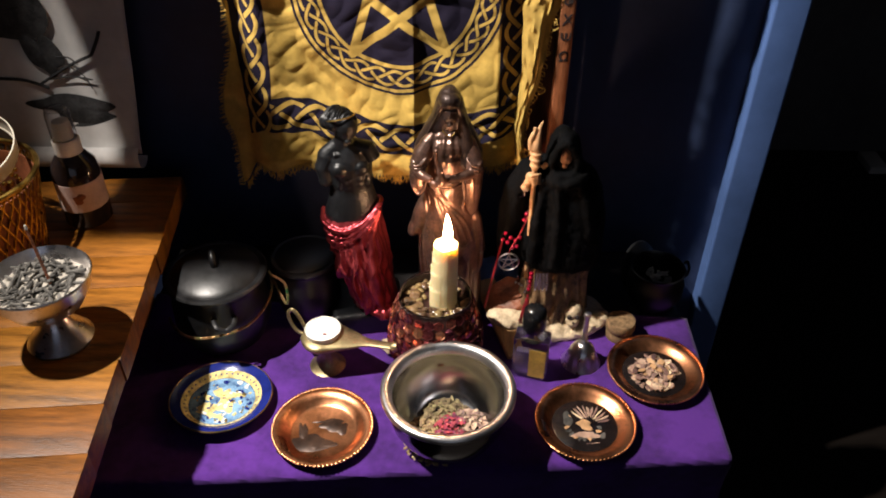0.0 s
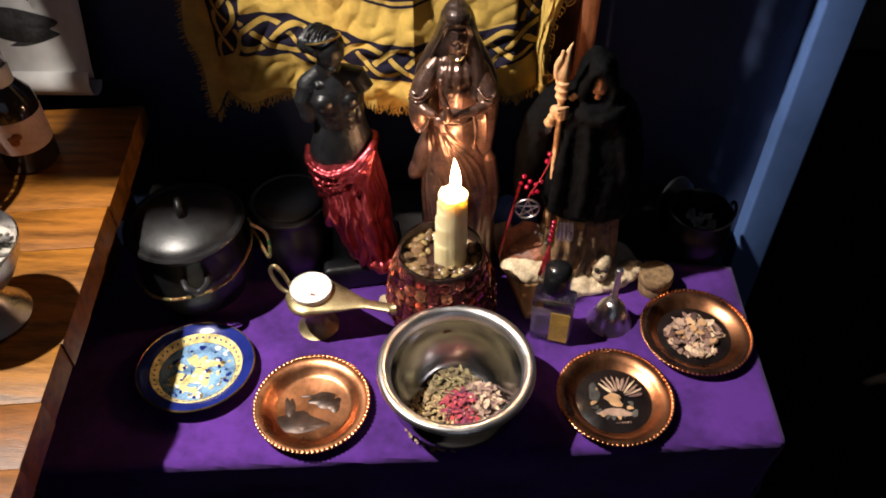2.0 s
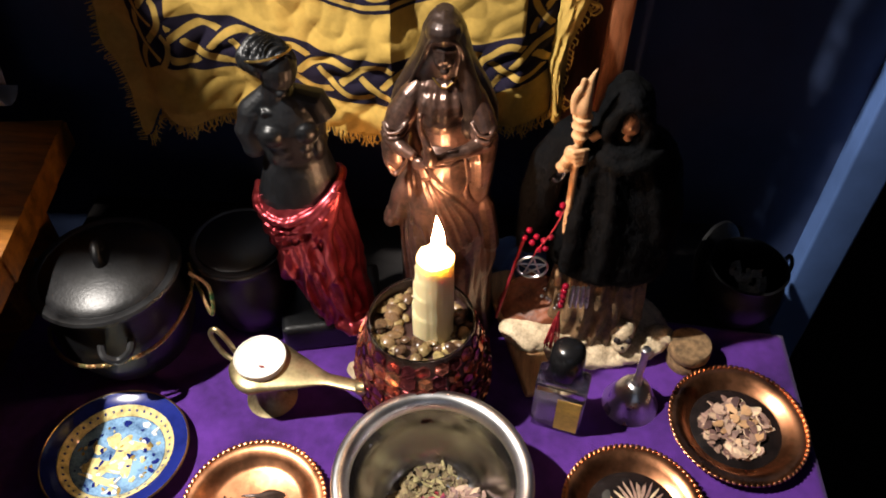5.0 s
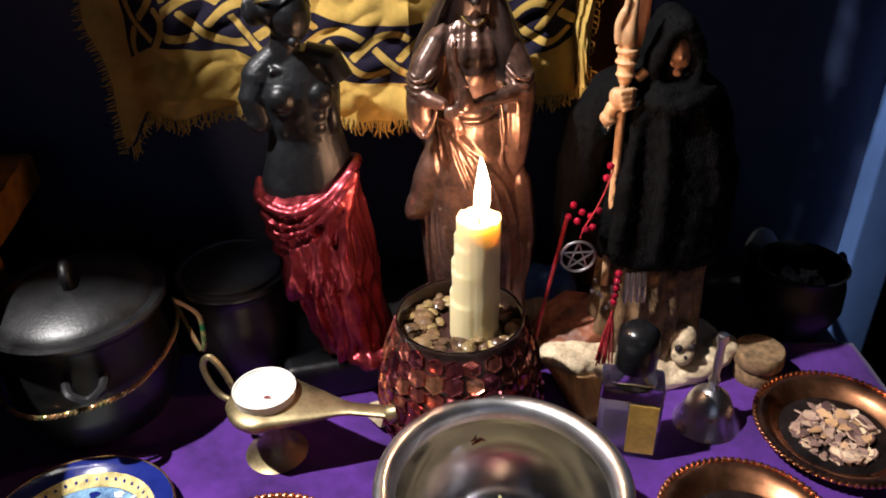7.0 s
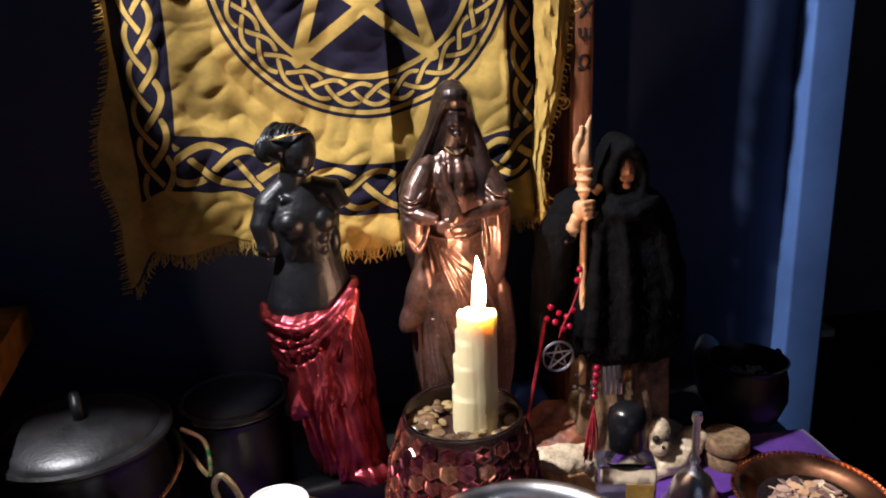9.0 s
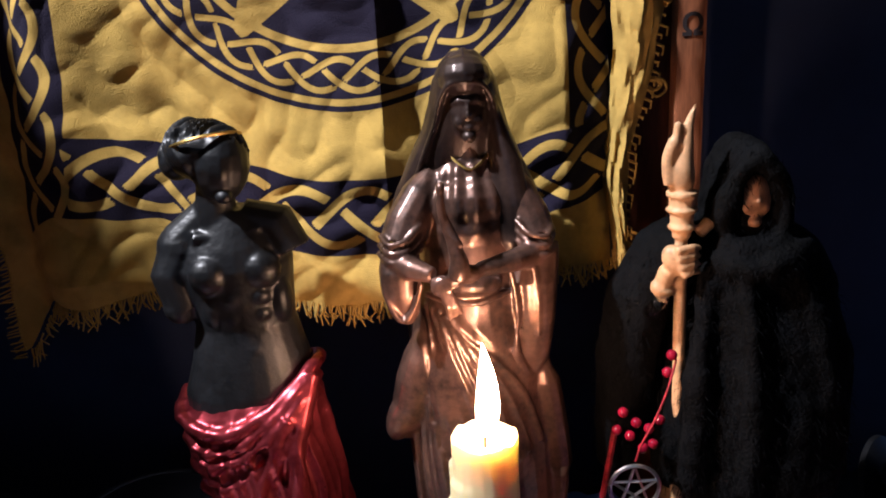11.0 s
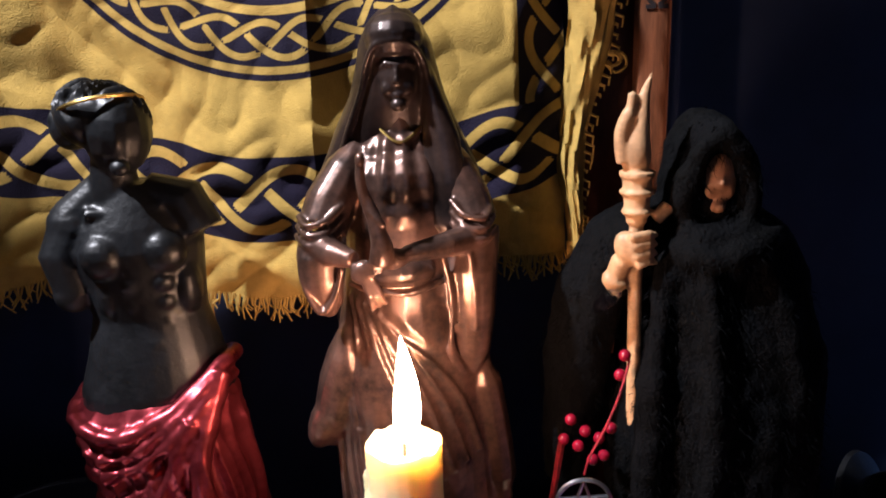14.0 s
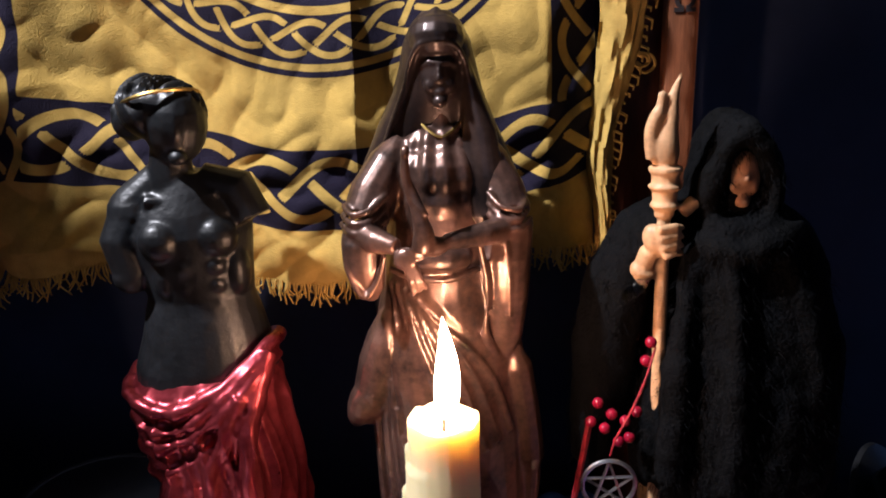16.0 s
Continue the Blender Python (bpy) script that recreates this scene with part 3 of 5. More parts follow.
def candle_shape():
    """A candle rolled from a wax sheet: upright on one side, widening in ledges on the other."""
    H = 0.090
    prof = [(0, 0)] + [(0.0140, H * k / 60) for k in range(61)]
    prof += [(0.0122, H + 0.0004), (0.0098, H - 0.0032), (0.0050, H - 0.0046), (0, H - 0.0048)]
    V, F = revolve(prof, 72)
    out = []
    for x, y, z in V:
        a, r = math.atan2(y, x), math.hypot(x, y)
        if r > 0.001:
            side = max(0.0, -math.cos(a + 0.25))
            ledge = sum(0.0017 * max(0.0, min(1.0, (h + 0.010 * a * 0.12 - z) / 0.0016)) for h in (0.076, 0.057, 0.033))
            weave_in = 0.00016 * math.sin(a * 26 + z * 900) * math.sin(a * 26 - z * 900)
            worn = 0.0005 * wob(math.cos(a) * 1.3, math.sin(a) * 1.3, z * 45)
            lip = 0.0026 * max(0.0, wob(math.cos(a) * 2.2, math.sin(a) * 2.2, 3.1) + 0.25) * max(0.0, (z - 0.083) / 0.007) if r > 0.011 else 0.0
            r2 = r + (side * ledge + weave_in + worn) * min(1.0, r / 0.0128) if r > 0.011 else r
            x, y, z = r2 * math.cos(a), r2 * math.sin(a), z + lip
        out.append((x + 0.0062, y, z))
    return out, F


put("wax", *candle_shape(), M["wax"], candle)
put("wick", *tube([(0.0065, 0, 0.084), (0.0067, -0.0003, 0.090), (0.0075, -0.0012, 0.0945)], 0.0008, 6), M["ink"], candle, "burnt black wick")
fl = []
for k in range(15):
    s = k / 14
    r = 0.0046 * (math.sin(math.pi * (0.10 + 0.90 * s) ** 0.72) ** 0.9) if 0 < s < 1 else 0.0
    fl.append((max(r * 1.08, 0.0), 0.0900 + 0.0425 * s))
V, F = revolve([(0, fl[0][1])] + fl[1:-1] + [(0, fl[-1][1])], 20)
put("flame", [(x + 0.0072 + 0.0014 * math.sin((z - 0.09) * 70), y, z) for x, y, z in V], F, M["flame"], candle, "bright yellow white flame")

# ---- statues ----
def statue(name, groups, label, extra=()):
    """One plain mesh out of melted bodies; each group has its own finish and fold function."""
    V, F, I, mats = [], [], [], []
    for pieces, material, voxel, fold in groups:
        P, faces, N = blend(pieces, voxel)
        if fold:
            P = P + N * fold(P)[:, None]
        n = len(V)
        V.extend(P.tolist())
        F.extend([tuple(i + n for i in q) for q in faces])
        I.extend([len(mats)] * len(faces))
        mats.append(material)
    for piece, material in extra:
        n = len(V)
        V.extend([tuple(p) for p in piece[0]])
        F.extend([tuple(i + n for i in q) for q in piece[1]])
        I.extend([len(mats)] * len(piece[1]))
        mats.append(material)
    ob = put(name, V, F, mats, idx=I)
    return tagged(ob, label, "statue")


def sat(x):
    return np.clip(x, 0, 1)


def on_front(rings, x, z, lift=0.0):
    """A point on the near side of a lofted body."""
    for a, b in zip(rings, rings[1:]):
        if a[0] <= z <= b[0]:
            t = (z - a[0]) / (b[0] - a[0])
            cx, cy, rx, ry = (a[i] + (b[i] - a[i]) * t for i in range(1, 5))
            s = max(-0.97, min(0.97, (x - cx) / rx))
            return Vector((cx + s * rx, cy - ry * math.sqrt(1 - s * s) - lift, z))
    return Vector((x, rings[0][2], z))


def pleat(rings, pts, r0, r1):
    """A raised fold that follows a lofted body through (x, z) points."""
    line = curve([(x, 0, z) for x, z in pts], 6)
    n = len(line)
    return tube([on_front(rings, p.x, p.z) for p in line], [r0 + (r1 - r0) * i / (n - 1) for i in range(n)], 8)


def red_folds(P):
    x, y, z = P.T
    a = np.arctan2(y - 0.847, x + 0.066 - 0.10 * (0.70 - z))
    s = sat((0.735 - z) / 0.03)
    swag = (1 - 2 * np.abs(np.sin(a * 5.5 + (z - 0.6) * 30 + 0.5 * np.sin(z * 60)))) * 0.6 + (1 - 2 * np.abs(np.sin(a * 10 - (z - 0.6) * 45 + 1 + np.sin(z * 90)))) * 0.5
    roll = np.sin((z + 0.35 * x + 0.2 * y) * 420) * sat((z - 0.70) / 0.012)
    return 0.0019 * s * swag + 0.0003 * roll


def hair_waves(P):
    d = P - np.array([-0.076, 0.849, 0.8525])
    n = np.linalg.norm(d, axis=1)
    ax = np.array([-0.75, 0.55, -0.35]) / 0.9936
    ph = np.arccos(np.clip((d @ ax) / np.maximum(n, 1e-5), -1, 1))
    t = np.arctan2(d[:, 2], d[:, 0])
    mask = sat((d[:, 2] * 0.9 + d[:, 1] * 0.8 + 0.003) / 0.003) * sat((0.026 - n) / 0.004) * sat((P[:, 2] - 0.838) / 0.004)
    return 0.0011 * mask * np.sin(ph * 27 + 1.6 * np.sin(6 * t))


venus_body = [
    loft([(0.715, -0.070, 0.850, 0.034, 0.028), (0.735, -0.070, 0.850, 0.033, 0.027), (0.750, -0.069, 0.850, 0.029, 0.024), (0.768, -0.069, 0.851, 0.0245, 0.020),
          (0.785, -0.070, 0.850, 0.0265, 0.020), (0.798, -0.071, 0.850, 0.0285, 0.021), (0.808, -0.070, 0.851, 0.0265, 0.019), (0.817, -0.069, 0.851, 0.021, 0.015), (0.825, -0.071, 0.851, 0.013, 0.011)]),
    tube([(-0.077, 0.850, 0.812), (-0.075, 0.848, 0.838)], [0.0115, 0.0085], 14),
    ball((-0.071, 0.845, 0.847), (0.0138, 0.0145, 0.0185), (6, 8, 0)),
    ball((-0.0775, 0.850, 0.8545), (0.0162, 0.0158, 0.0134)),
    ball((-0.091, 0.858, 0.849), (0.0088, 0.0085, 0.0098)),
    tube([(-0.078, 0.851, 0.826), (-0.093, 0.851, 0.811)], [0.0075, 0.0110], 14), ball((-0.0940, 0.851, 0.8080), 0.0122), ball((-0.0985, 0.847, 0.780), 0.0088),
    tube([(-0.093, 0.851, 0.809), (-0.1005, 0.848, 0.795), (-0.098, 0.846, 0.782), (-0.091, 0.858, 0.774)], [0.0115, 0.0102, 0.0088, 0.006], 14),
    tube([(-0.064, 0.850, 0.819), (-0.049, 0.847, 0.815), (-0.0435, 0.844, 0.802)], [0.010, 0.0112, 0.0105], 14),
    ball((-0.083, 0.8355, 0.797), (0.0098, 0.0085, 0.0095)), ball((-0.059, 0.8355, 0.797), (0.0098, 0.0085, 0.0095)),
    ball((-0.067, 0.838, 0.744), (0.019, 0.0125, 0.018)),
    *[ball((-0.0675 + 0.0062 * sx, 0.8345 + 0.0010 * k, 0.7845 - 0.0088 * k), (0.0060 - 0.0005 * k, 0.0052, 0.0052)) for sx in (-1, 1) for k in range(3)],
    ball((-0.0675, 0.8335, 0.7565), (0.0085, 0.0058, 0.0070)), ball((-0.083, 0.842, 0.780), (0.0070, 0.0100, 0.014)), ball((-0.052, 0.842, 0.780), (0.0070, 0.0100, 0.014)),
    tube([(-0.088, 0.840, 0.8145), (-0.074, 0.8385, 0.8135), (-0.058, 0.8395, 0.8155)], [0.0030, 0.0022, 0.0030], 8), ball((-0.071, 0.8330, 0.8440), (0.0016, 0.0024, 0.0042)), ball((-0.071, 0.8345, 0.8335), (0.0040, 0.0036, 0.0034)),
]
axis = Vector((-0.75, 0.55, -0.35)).normalized()
u1 = axis.cross(Vector((0, 0, 1))).normalized()
u2 = axis.cross(u1)
for k in range(8):                                   # waved locks round the knot of hair
    ph = 0.30 + 0.165 * k
    ringp = []
    for j in range(40):
        t = 2 * math.pi * j / 40
        d = math.cos(ph + 0.05 * math.sin(7 * t)) * axis + math.sin(ph + 0.05 * math.sin(7 * t)) * (math.cos(t) * u1 + math.sin(t) * u2)
        ringp.append((-0.0775 + 0.0164 * d.x, 0.850 + 0.0160 * d.y, 0.8545 + 0.0138 * d.z))
    venus_body.append(tube(ringp, 0.0017, 6, True))
swing = pose(-0.072, 0.850, 0) @ pose(0, 0, 0, 0, 0, 14) @ pose(0.072, -0.850, 0)
venus_body = [moved(p, swing) for p in venus_body]
VD = [(0.584, -0.046, 0.846, 0.027, 0.024), (0.600, -0.048, 0.845, 0.028, 0.025), (0.640, -0.055, 0.846, 0.031, 0.028), (0.680, -0.063, 0.847, 0.036, 0.031),
      (0.710, -0.069, 0.849, 0.0375, 0.032), (0.726, -0.071, 0.850, 0.0365, 0.031), (0.733, -0.071, 0.850, 0.030, 0.026)]
venus_drape = [
    loft(VD),
    tube(curve([(-0.107, 0.858, 0.729), (-0.102, 0.831, 0.724), (-0.080, 0.818, 0.721), (-0.056, 0.822, 0.730), (-0.038, 0.838, 0.744), (-0.037, 0.860, 0.742), (-0.046, 0.872, 0.736)], 6), 0.0036, 10),
    tube(curve([(-0.106, 0.852, 0.716), (-0.098, 0.827, 0.711), (-0.078, 0.817, 0.712), (-0.056, 0.818, 0.726), (-0.039, 0.832, 0.741), (-0.038, 0.858, 0.738)], 6), 0.0022, 10),
    tube(curve([(-0.104, 0.848, 0.706), (-0.092, 0.823, 0.702), (-0.070, 0.816, 0.709), (-0.050, 0.818, 0.725), (-0.039, 0.830, 0.736), (-0.037, 0.856, 0.733)], 6), 0.0026, 10),
    tube(curve([(-0.100, 0.842, 0.696), (-0.084, 0.820, 0.690), (-0.064, 0.816, 0.702), (-0.048, 0.817, 0.724)], 6), 0.0020, 10),
    tube(curve([(-0.092, 0.832, 0.676), (-0.076, 0.819, 0.676), (-0.060, 0.816, 0.694), (-0.046, 0.817, 0.720)], 6), 0.0024, 10),
    tube(curve([(-0.047, 0.818, 0.728), (-0.060, 0.816, 0.700), (-0.070, 0.818, 0.665), (-0.066, 0.820, 0.620), (-0.058, 0.822, 0.588)], 6), 0.0034, 10),
    tube(curve([(-0.038, 0.836, 0.742), (-0.044, 0.820, 0.715), (-0.046, 0.818, 0.67), (-0.038, 0.821, 0.60)], 6), 0.0058, 10),
    ball((-0.082, 0.826, 0.668), (0.013, 0.011, 0.026), (0, 12, 0)), ball((-0.036, 0.824, 0.592), (0.018, 0.016, 0.010)),
]
for k in range(9):                                   # folds that fall from the far hip
    e = -0.100 + 0.0085 * k
    venus_drape.append(pleat(VD, [(-0.046 - 0.002 * k, 0.722 - 0.003 * (8 - k)), (-0.058 + 0.35 * (e + 0.058) - 0.006, 0.692), (e * 0.8 - 0.010, 0.650), (e * 0.52 - 0.022, 0.592)], 0.0020, 0.0032))
for k in range(4):                                   # slack folds round the near hip
    z = 0.697 - 0.011 * k
    venus_drape.append(pleat(VD, [(-0.103 + 0.002 * k, z + 0.004), (-0.092, z - 0.006), (-0.076, z - 0.010), (-0.060, z - 0.003)], 0.0026, 0.0016))
plinth = [box((0.094, 0.074, 0.034), (-0.062, 0.856, TOP + 0.021), 0.004, (0, 0, 12))]
hoop = swing @ pose(-0.0765, 0.8490, 0.8575, -16, -8, 0)
band = tube([hoop @ Vector((0.0168 * math.cos(2 * math.pi * k / 40), 0.0166 * math.sin(2 * math.pi * k / 40), 0)) for k in range(40)], 0.0009, 6, True)
statue("draped_statue", [(venus_body, M["black_stone"], 0.0010, hair_waves), (venus_drape, M["red_foil"], 0.00105, red_folds), (plinth, M["black_stone"], 0.003, None)],
       "black classical statue with a metallic red drape on a black plinth", [(band, M["gold"])])


def bronze_folds(P):
    x, y, z = P.T
    a = np.arctan2(y - 0.866, x - 0.046)
    front = sat((0.850 - y) / 0.012)
    fan = np.arctan2(z - 0.800, x - 0.010)
    swag = (1 - 2 * np.abs(np.sin(fan * 8.5 + 0.8 * np.sin(fan * 5)))) * sat((0.772 - z) / 0.010) * sat((z - 0.640) / 0.05) * front * sat((0.080 - x) / 0.015) * sat((x - 0.012) / 0.008)
    vert = np.sin(a * 11 + 0.8 * np.sin(z * 34)) * sat((0.690 - z) / 0.05) * (1 - 0.6 * front * sat((z - 0.63) / 0.05))
    chest = np.sin((x - 0.046) * 900 / (1 + 14 * (0.845 - z))) * sat((z - 0.804) / 0.010) * sat((0.843 - z) / 0.004) * sat((0.850 - y) / 0.006) * sat((0.020 - np.abs(x - 0.044)) / 0.005)
    veil = np.sin((x - 0.046) * 240 + 60 * z) * sat((0.850 - z) / 0.03) * sat((z - 0.70) / 0.02) * sat((y - 0.862) / 0.006)
    return 0.0013 * vert + 0.0011 * swag + 0.0007 * chest + 0.0008 * veil


MR = [(TOP + 0.004, 0.050, 0.862, 0.041, 0.034), (0.58, 0.049, 0.862, 0.040, 0.033), (0.63, 0.048, 0.861, 0.040, 0.033), (0.67, 0.047, 0.860, 0.0395, 0.033), (0.70, 0.046, 0.859, 0.0395, 0.033),
      (0.73, 0.0455, 0.858, 0.037, 0.032), (0.76, 0.0455, 0.858, 0.0315, 0.028), (0.785, 0.0455, 0.857, 0.0265, 0.024), (0.805, 0.0455, 0.857, 0.026, 0.0225), (0.822, 0.0455, 0.857, 0.0245, 0.0195), (0.836, 0.0455, 0.857, 0.0185, 0.015), (0.845, 0.0455, 0.857, 0.009, 0.009)]
mother = [
    loft(MR),
    tube([(0.0465, 0.855, 0.832), (0.0465, 0.851, 0.855)], [0.0090, 0.0066], 14), ball((0.0450, 0.8480, 0.8190), (0.0200, 0.0150, 0.0170)), ball((0.0450, 0.8470, 0.8090), (0.0190, 0.0140, 0.0160)),
    # head with brow, nose, cheeks and chin
    ball((0.0465, 0.8480, 0.8640), (0.0092, 0.0102, 0.0138)), ball((0.0467, 0.8402, 0.8533), (0.0034, 0.0034, 0.0030)),
    tube([(0.0466, 0.8382, 0.8682), (0.0466, 0.8368, 0.8622)], [0.0008, 0.0013], 8), ball((0.0430, 0.8408, 0.8600), (0.0032, 0.0026, 0.0036)), ball((0.0502, 0.8408, 0.8600), (0.0032, 0.0026, 0.0036)),
    tube([(0.0395, 0.8420, 0.8685), (0.0425, 0.8392, 0.8700), (0.0465, 0.8385, 0.8694), (0.0505, 0.8392, 0.8700), (0.0535, 0.8420, 0.8685)], 0.0010, 8),
    tube([(0.0442, 0.8392, 0.8570), (0.0466, 0.8382, 0.8574), (0.0490, 0.8392, 0.8570)], [0.0006, 0.0008, 0.0006], 8),
    # veil: cap, a ridge over the crown, and the long fall behind the arms
    loft([(0.700, 0.046, 0.886, 0.030, 0.008), (0.74, 0.046, 0.883, 0.0375, 0.010), (0.785, 0.0455, 0.878, 0.0405, 0.012), (0.805, 0.0445, 0.873, 0.0400, 0.014), (0.825, 0.0440, 0.868, 0.0345, 0.0155), (0.842, 0.0445, 0.863, 0.0270, 0.0165), (0.856, 0.0455, 0.859, 0.0205, 0.0165),
          (0.868, 0.046, 0.857, 0.0172, 0.0165), (0.878, 0.046, 0.855, 0.0150, 0.0160), (0.886, 0.046, 0.855, 0.0110, 0.0130), (0.891, 0.046, 0.856, 0.0060, 0.0080)]),
    ball((0.046, 0.8495, 0.8790), (0.0128, 0.0150, 0.0108), (-14, 0, 0)), tube([(0.046, 0.8365, 0.8772), (0.046, 0.841, 0.8862), (0.046, 0.853, 0.8908)], [0.0018, 0.0026, 0.0024], 8),
    tube(curve([(0.0180, 0.853, 0.826), (0.0245, 0.850, 0.843), (0.0310, 0.846, 0.858), (0.0345, 0.8425, 0.870), (0.0385, 0.8385, 0.8768), (0.046, 0.8362, 0.8788), (0.0535, 0.8385, 0.8768), (0.0578, 0.8425, 0.870), (0.0600, 0.845, 0.858)], 5), 0.0013, 10),
    # the veil's free panel over one side of the chest
    loft([(0.797, 0.0645, 0.8405, 0.0030, 0.0030), (0.803, 0.0650, 0.8400, 0.0075, 0.0042), (0.820, 0.0655, 0.8420, 0.0088, 0.0050), (0.840, 0.0635, 0.8460, 0.0075, 0.0055), (0.858, 0.0600, 0.8490, 0.0045, 0.0060), (0.872, 0.0570, 0.8500, 0.0025, 0.0050)], 18),
    # full sleeves from shoulder to elbow, their gathered cuffs, and the bare forearms
    tube([(0.030, 0.855, 0.833), (0.0230, 0.850, 0.825), (0.0155, 0.845, 0.813), (0.0115, 0.840, 0.803)], [0.0080, 0.0102, 0.0112, 0.0106], 16),
    tube([(0.062, 0.855, 0.833), (0.0670, 0.850, 0.825), (0.0725, 0.845, 0.813), (0.0760, 0.840, 0.803)], [0.0080, 0.0098, 0.0105, 0.0102], 16),
    *[tube(curve([(0.0010 + 0.0008 * k, 0.838, 0.8015 + 0.0042 * k), (0.0070, 0.8275 + 0.0006 * k, 0.7990 + 0.0042 * k), (0.0150, 0.8275 + 0.0006 * k, 0.8000 + 0.0045 * k), (0.0215, 0.836, 0.8045 + 0.0048 * k)], 4), 0.0015, 8) for k in range(3)],
    *[tube(curve([(0.0850 - 0.0010 * k, 0.838, 0.8015 + 0.0042 * k), (0.0795, 0.8275 + 0.0006 * k, 0.7990 + 0.0042 * k), (0.0715, 0.8275 + 0.0006 * k, 0.8000 + 0.0045 * k), (0.0660, 0.836, 0.8045 + 0.0048 * k)], 4), 0.0014, 8) for k in range(3)],
    tube([(0.0085, 0.834, 0.7985), (0.0180, 0.824, 0.7965), (0.0265, 0.8185, 0.7950)], [0.0062, 0.0056, 0.0036], 12),
    tube([(0.0765, 0.834, 0.7985), (0.0640, 0.823, 0.7985), (0.0470, 0.8165, 0.7970)], [0.0066, 0.0054, 0.0034], 12),
    ball((0.0298, 0.8160, 0.7905), (0.0048, 0.0034, 0.0054), (0, 30, 0)), *[tube([(0.0300 + 0.0016 * k, 0.8140, 0.7890), (0.0322 + 0.0022 * k, 0.8130, 0.7815), (0.0330 + 0.0028 * k, 0.8150, 0.7745 + 0.0012 * k)], [0.0017, 0.0015, 0.0009], 8) for k in range(3)],
    ball((0.0415, 0.8150, 0.7958), (0.0072, 0.0042, 0.0046)), *[tube([(0.0380, 0.8125, 0.7970 - 0.0024 * k), (0.0345, 0.8118, 0.7960 - 0.0024 * k), (0.0312, 0.8130, 0.7945 - 0.0022 * k)], [0.0015, 0.0013, 0.0008], 8) for k in range(3)],
    # sleeve mouths that hang open under the wrists
    loft([(0.7660, 0.0125, 0.8365, 0.0025, 0.004), (0.7715, 0.0115, 0.8350, 0.0072, 0.0070), (0.7830, 0.0105, 0.8335, 0.0095, 0.0088), (0.7935, 0.0105, 0.8345, 0.0100, 0.0095), (0.800, 0.0105, 0.838, 0.0090, 0.0085)], 16),
    tube(curve([(0.0030, 0.832, 0.797), (0.0035, 0.828, 0.784), (0.0100, 0.826, 0.7705), (0.0165, 0.826, 0.777), (0.0205, 0.824, 0.790)], 5), 0.0014, 8),
    loft([(0.7330, 0.0730, 0.8440, 0.0040, 0.005), (0.7450, 0.0735, 0.8400, 0.0078, 0.0075), (0.7650, 0.0740, 0.8365, 0.0098, 0.0092), (0.7850, 0.0740, 0.8345, 0.0112, 0.0098), (0.800, 0.0765, 0.8385, 0.0100, 0.0090)], 16),
    tube(curve([(0.0590, 0.8235, 0.8015), (0.0625, 0.8260, 0.790), (0.0650, 0.8285, 0.770), (0.0640, 0.8310, 0.750), (0.0690, 0.8360, 0.737)], 5), 0.0016, 8),
    tube(curve([(0.0720, 0.8260, 0.798), (0.0745, 0.8262, 0.780), (0.0745, 0.8290, 0.758)], 5), 0.0014, 8),
    # a small figure held upright in the hand
    tube(curve([(0.0375, 0.8115, 0.795), (0.0385, 0.8105, 0.803), (0.0355, 0.8115, 0.813), (0.0330, 0.8120, 0.825), (0.0322, 0.8125, 0.8335)], 4), [0.0044, 0.0048, 0.0050, 0.0048, 0.0044, 0.0040, 0.0036, 0.0033, 0.0030, 0.0029, 0.0027, 0.0025, 0.0022, 0.0021, 0.0019, 0.0018, 0.0016], 10),
    ball((0.0322, 0.8122, 0.8360), (0.0021, 0.0021, 0.0026)), tube([(0.0340, 0.8095, 0.817), (0.0405, 0.8090, 0.8105)], [0.0012, 0.0010], 6),
    # gathered waist and the fall of the outer skirt
    ball((0.0440, 0.8340, 0.7850), (0.0150, 0.0085, 0.0070)), tube(curve([(0.0215, 0.840, 0.7790), (0.0330, 0.831, 0.7770), (0.0480, 0.8295, 0.7765), (0.0620, 0.834, 0.7800)], 5), 0.0016, 8),
    ball((0.0150, 0.8480, 0.7300), (0.0120, 0.0150, 0.0340), (0, 17, 0)), ball((0.0055, 0.8460, 0.7120), (0.0080, 0.0110, 0.0150), (0, 24, 0)),
    ball((0.0360, 0.8400, 0.7250), (0.0170, 0.0150, 0.0360), (0, -6, 0)), ball((0.0580, 0.8400, 0.7100), (0.0140, 0.0130, 0.0500), (0, -5, 0)),
    tube(curve([(0.0725, 0.846, 0.756), (0.0775, 0.843, 0.735), (0.0830, 0.846, 0.700), (0.0850, 0.849, 0.665), (0.0790, 0.850, 0.635)], 5), [0.0050] * 6 + [0.0075] * 8 + [0.0050] * 7, 10),
]
collar = curve([(0.0350, 0.853, 0.8470), (0.0400, 0.8465, 0.8410), (0.0465, 0.8432, 0.8375), (0.0530, 0.8465, 0.8410), (0.0580, 0.853, 0.8470)], 5)
mother.append(tube(collar, 0.0012, 8))
for k in range(7):                                   # folds drawn across the outer skirt from the near hip
    mother.append(pleat(MR, [(0.0215 + 0.0028 * k, 0.773 - 0.0004 * k * k), (0.0235 + 0.0052 * k, 0.748 - 0.0006 * k), (0.0290 + 0.0064 * k, 0.718 + 0.0012 * k), (0.0380 + 0.0062 * k, 0.680 + 0.0030 * k)], 0.0016, 0.0022))
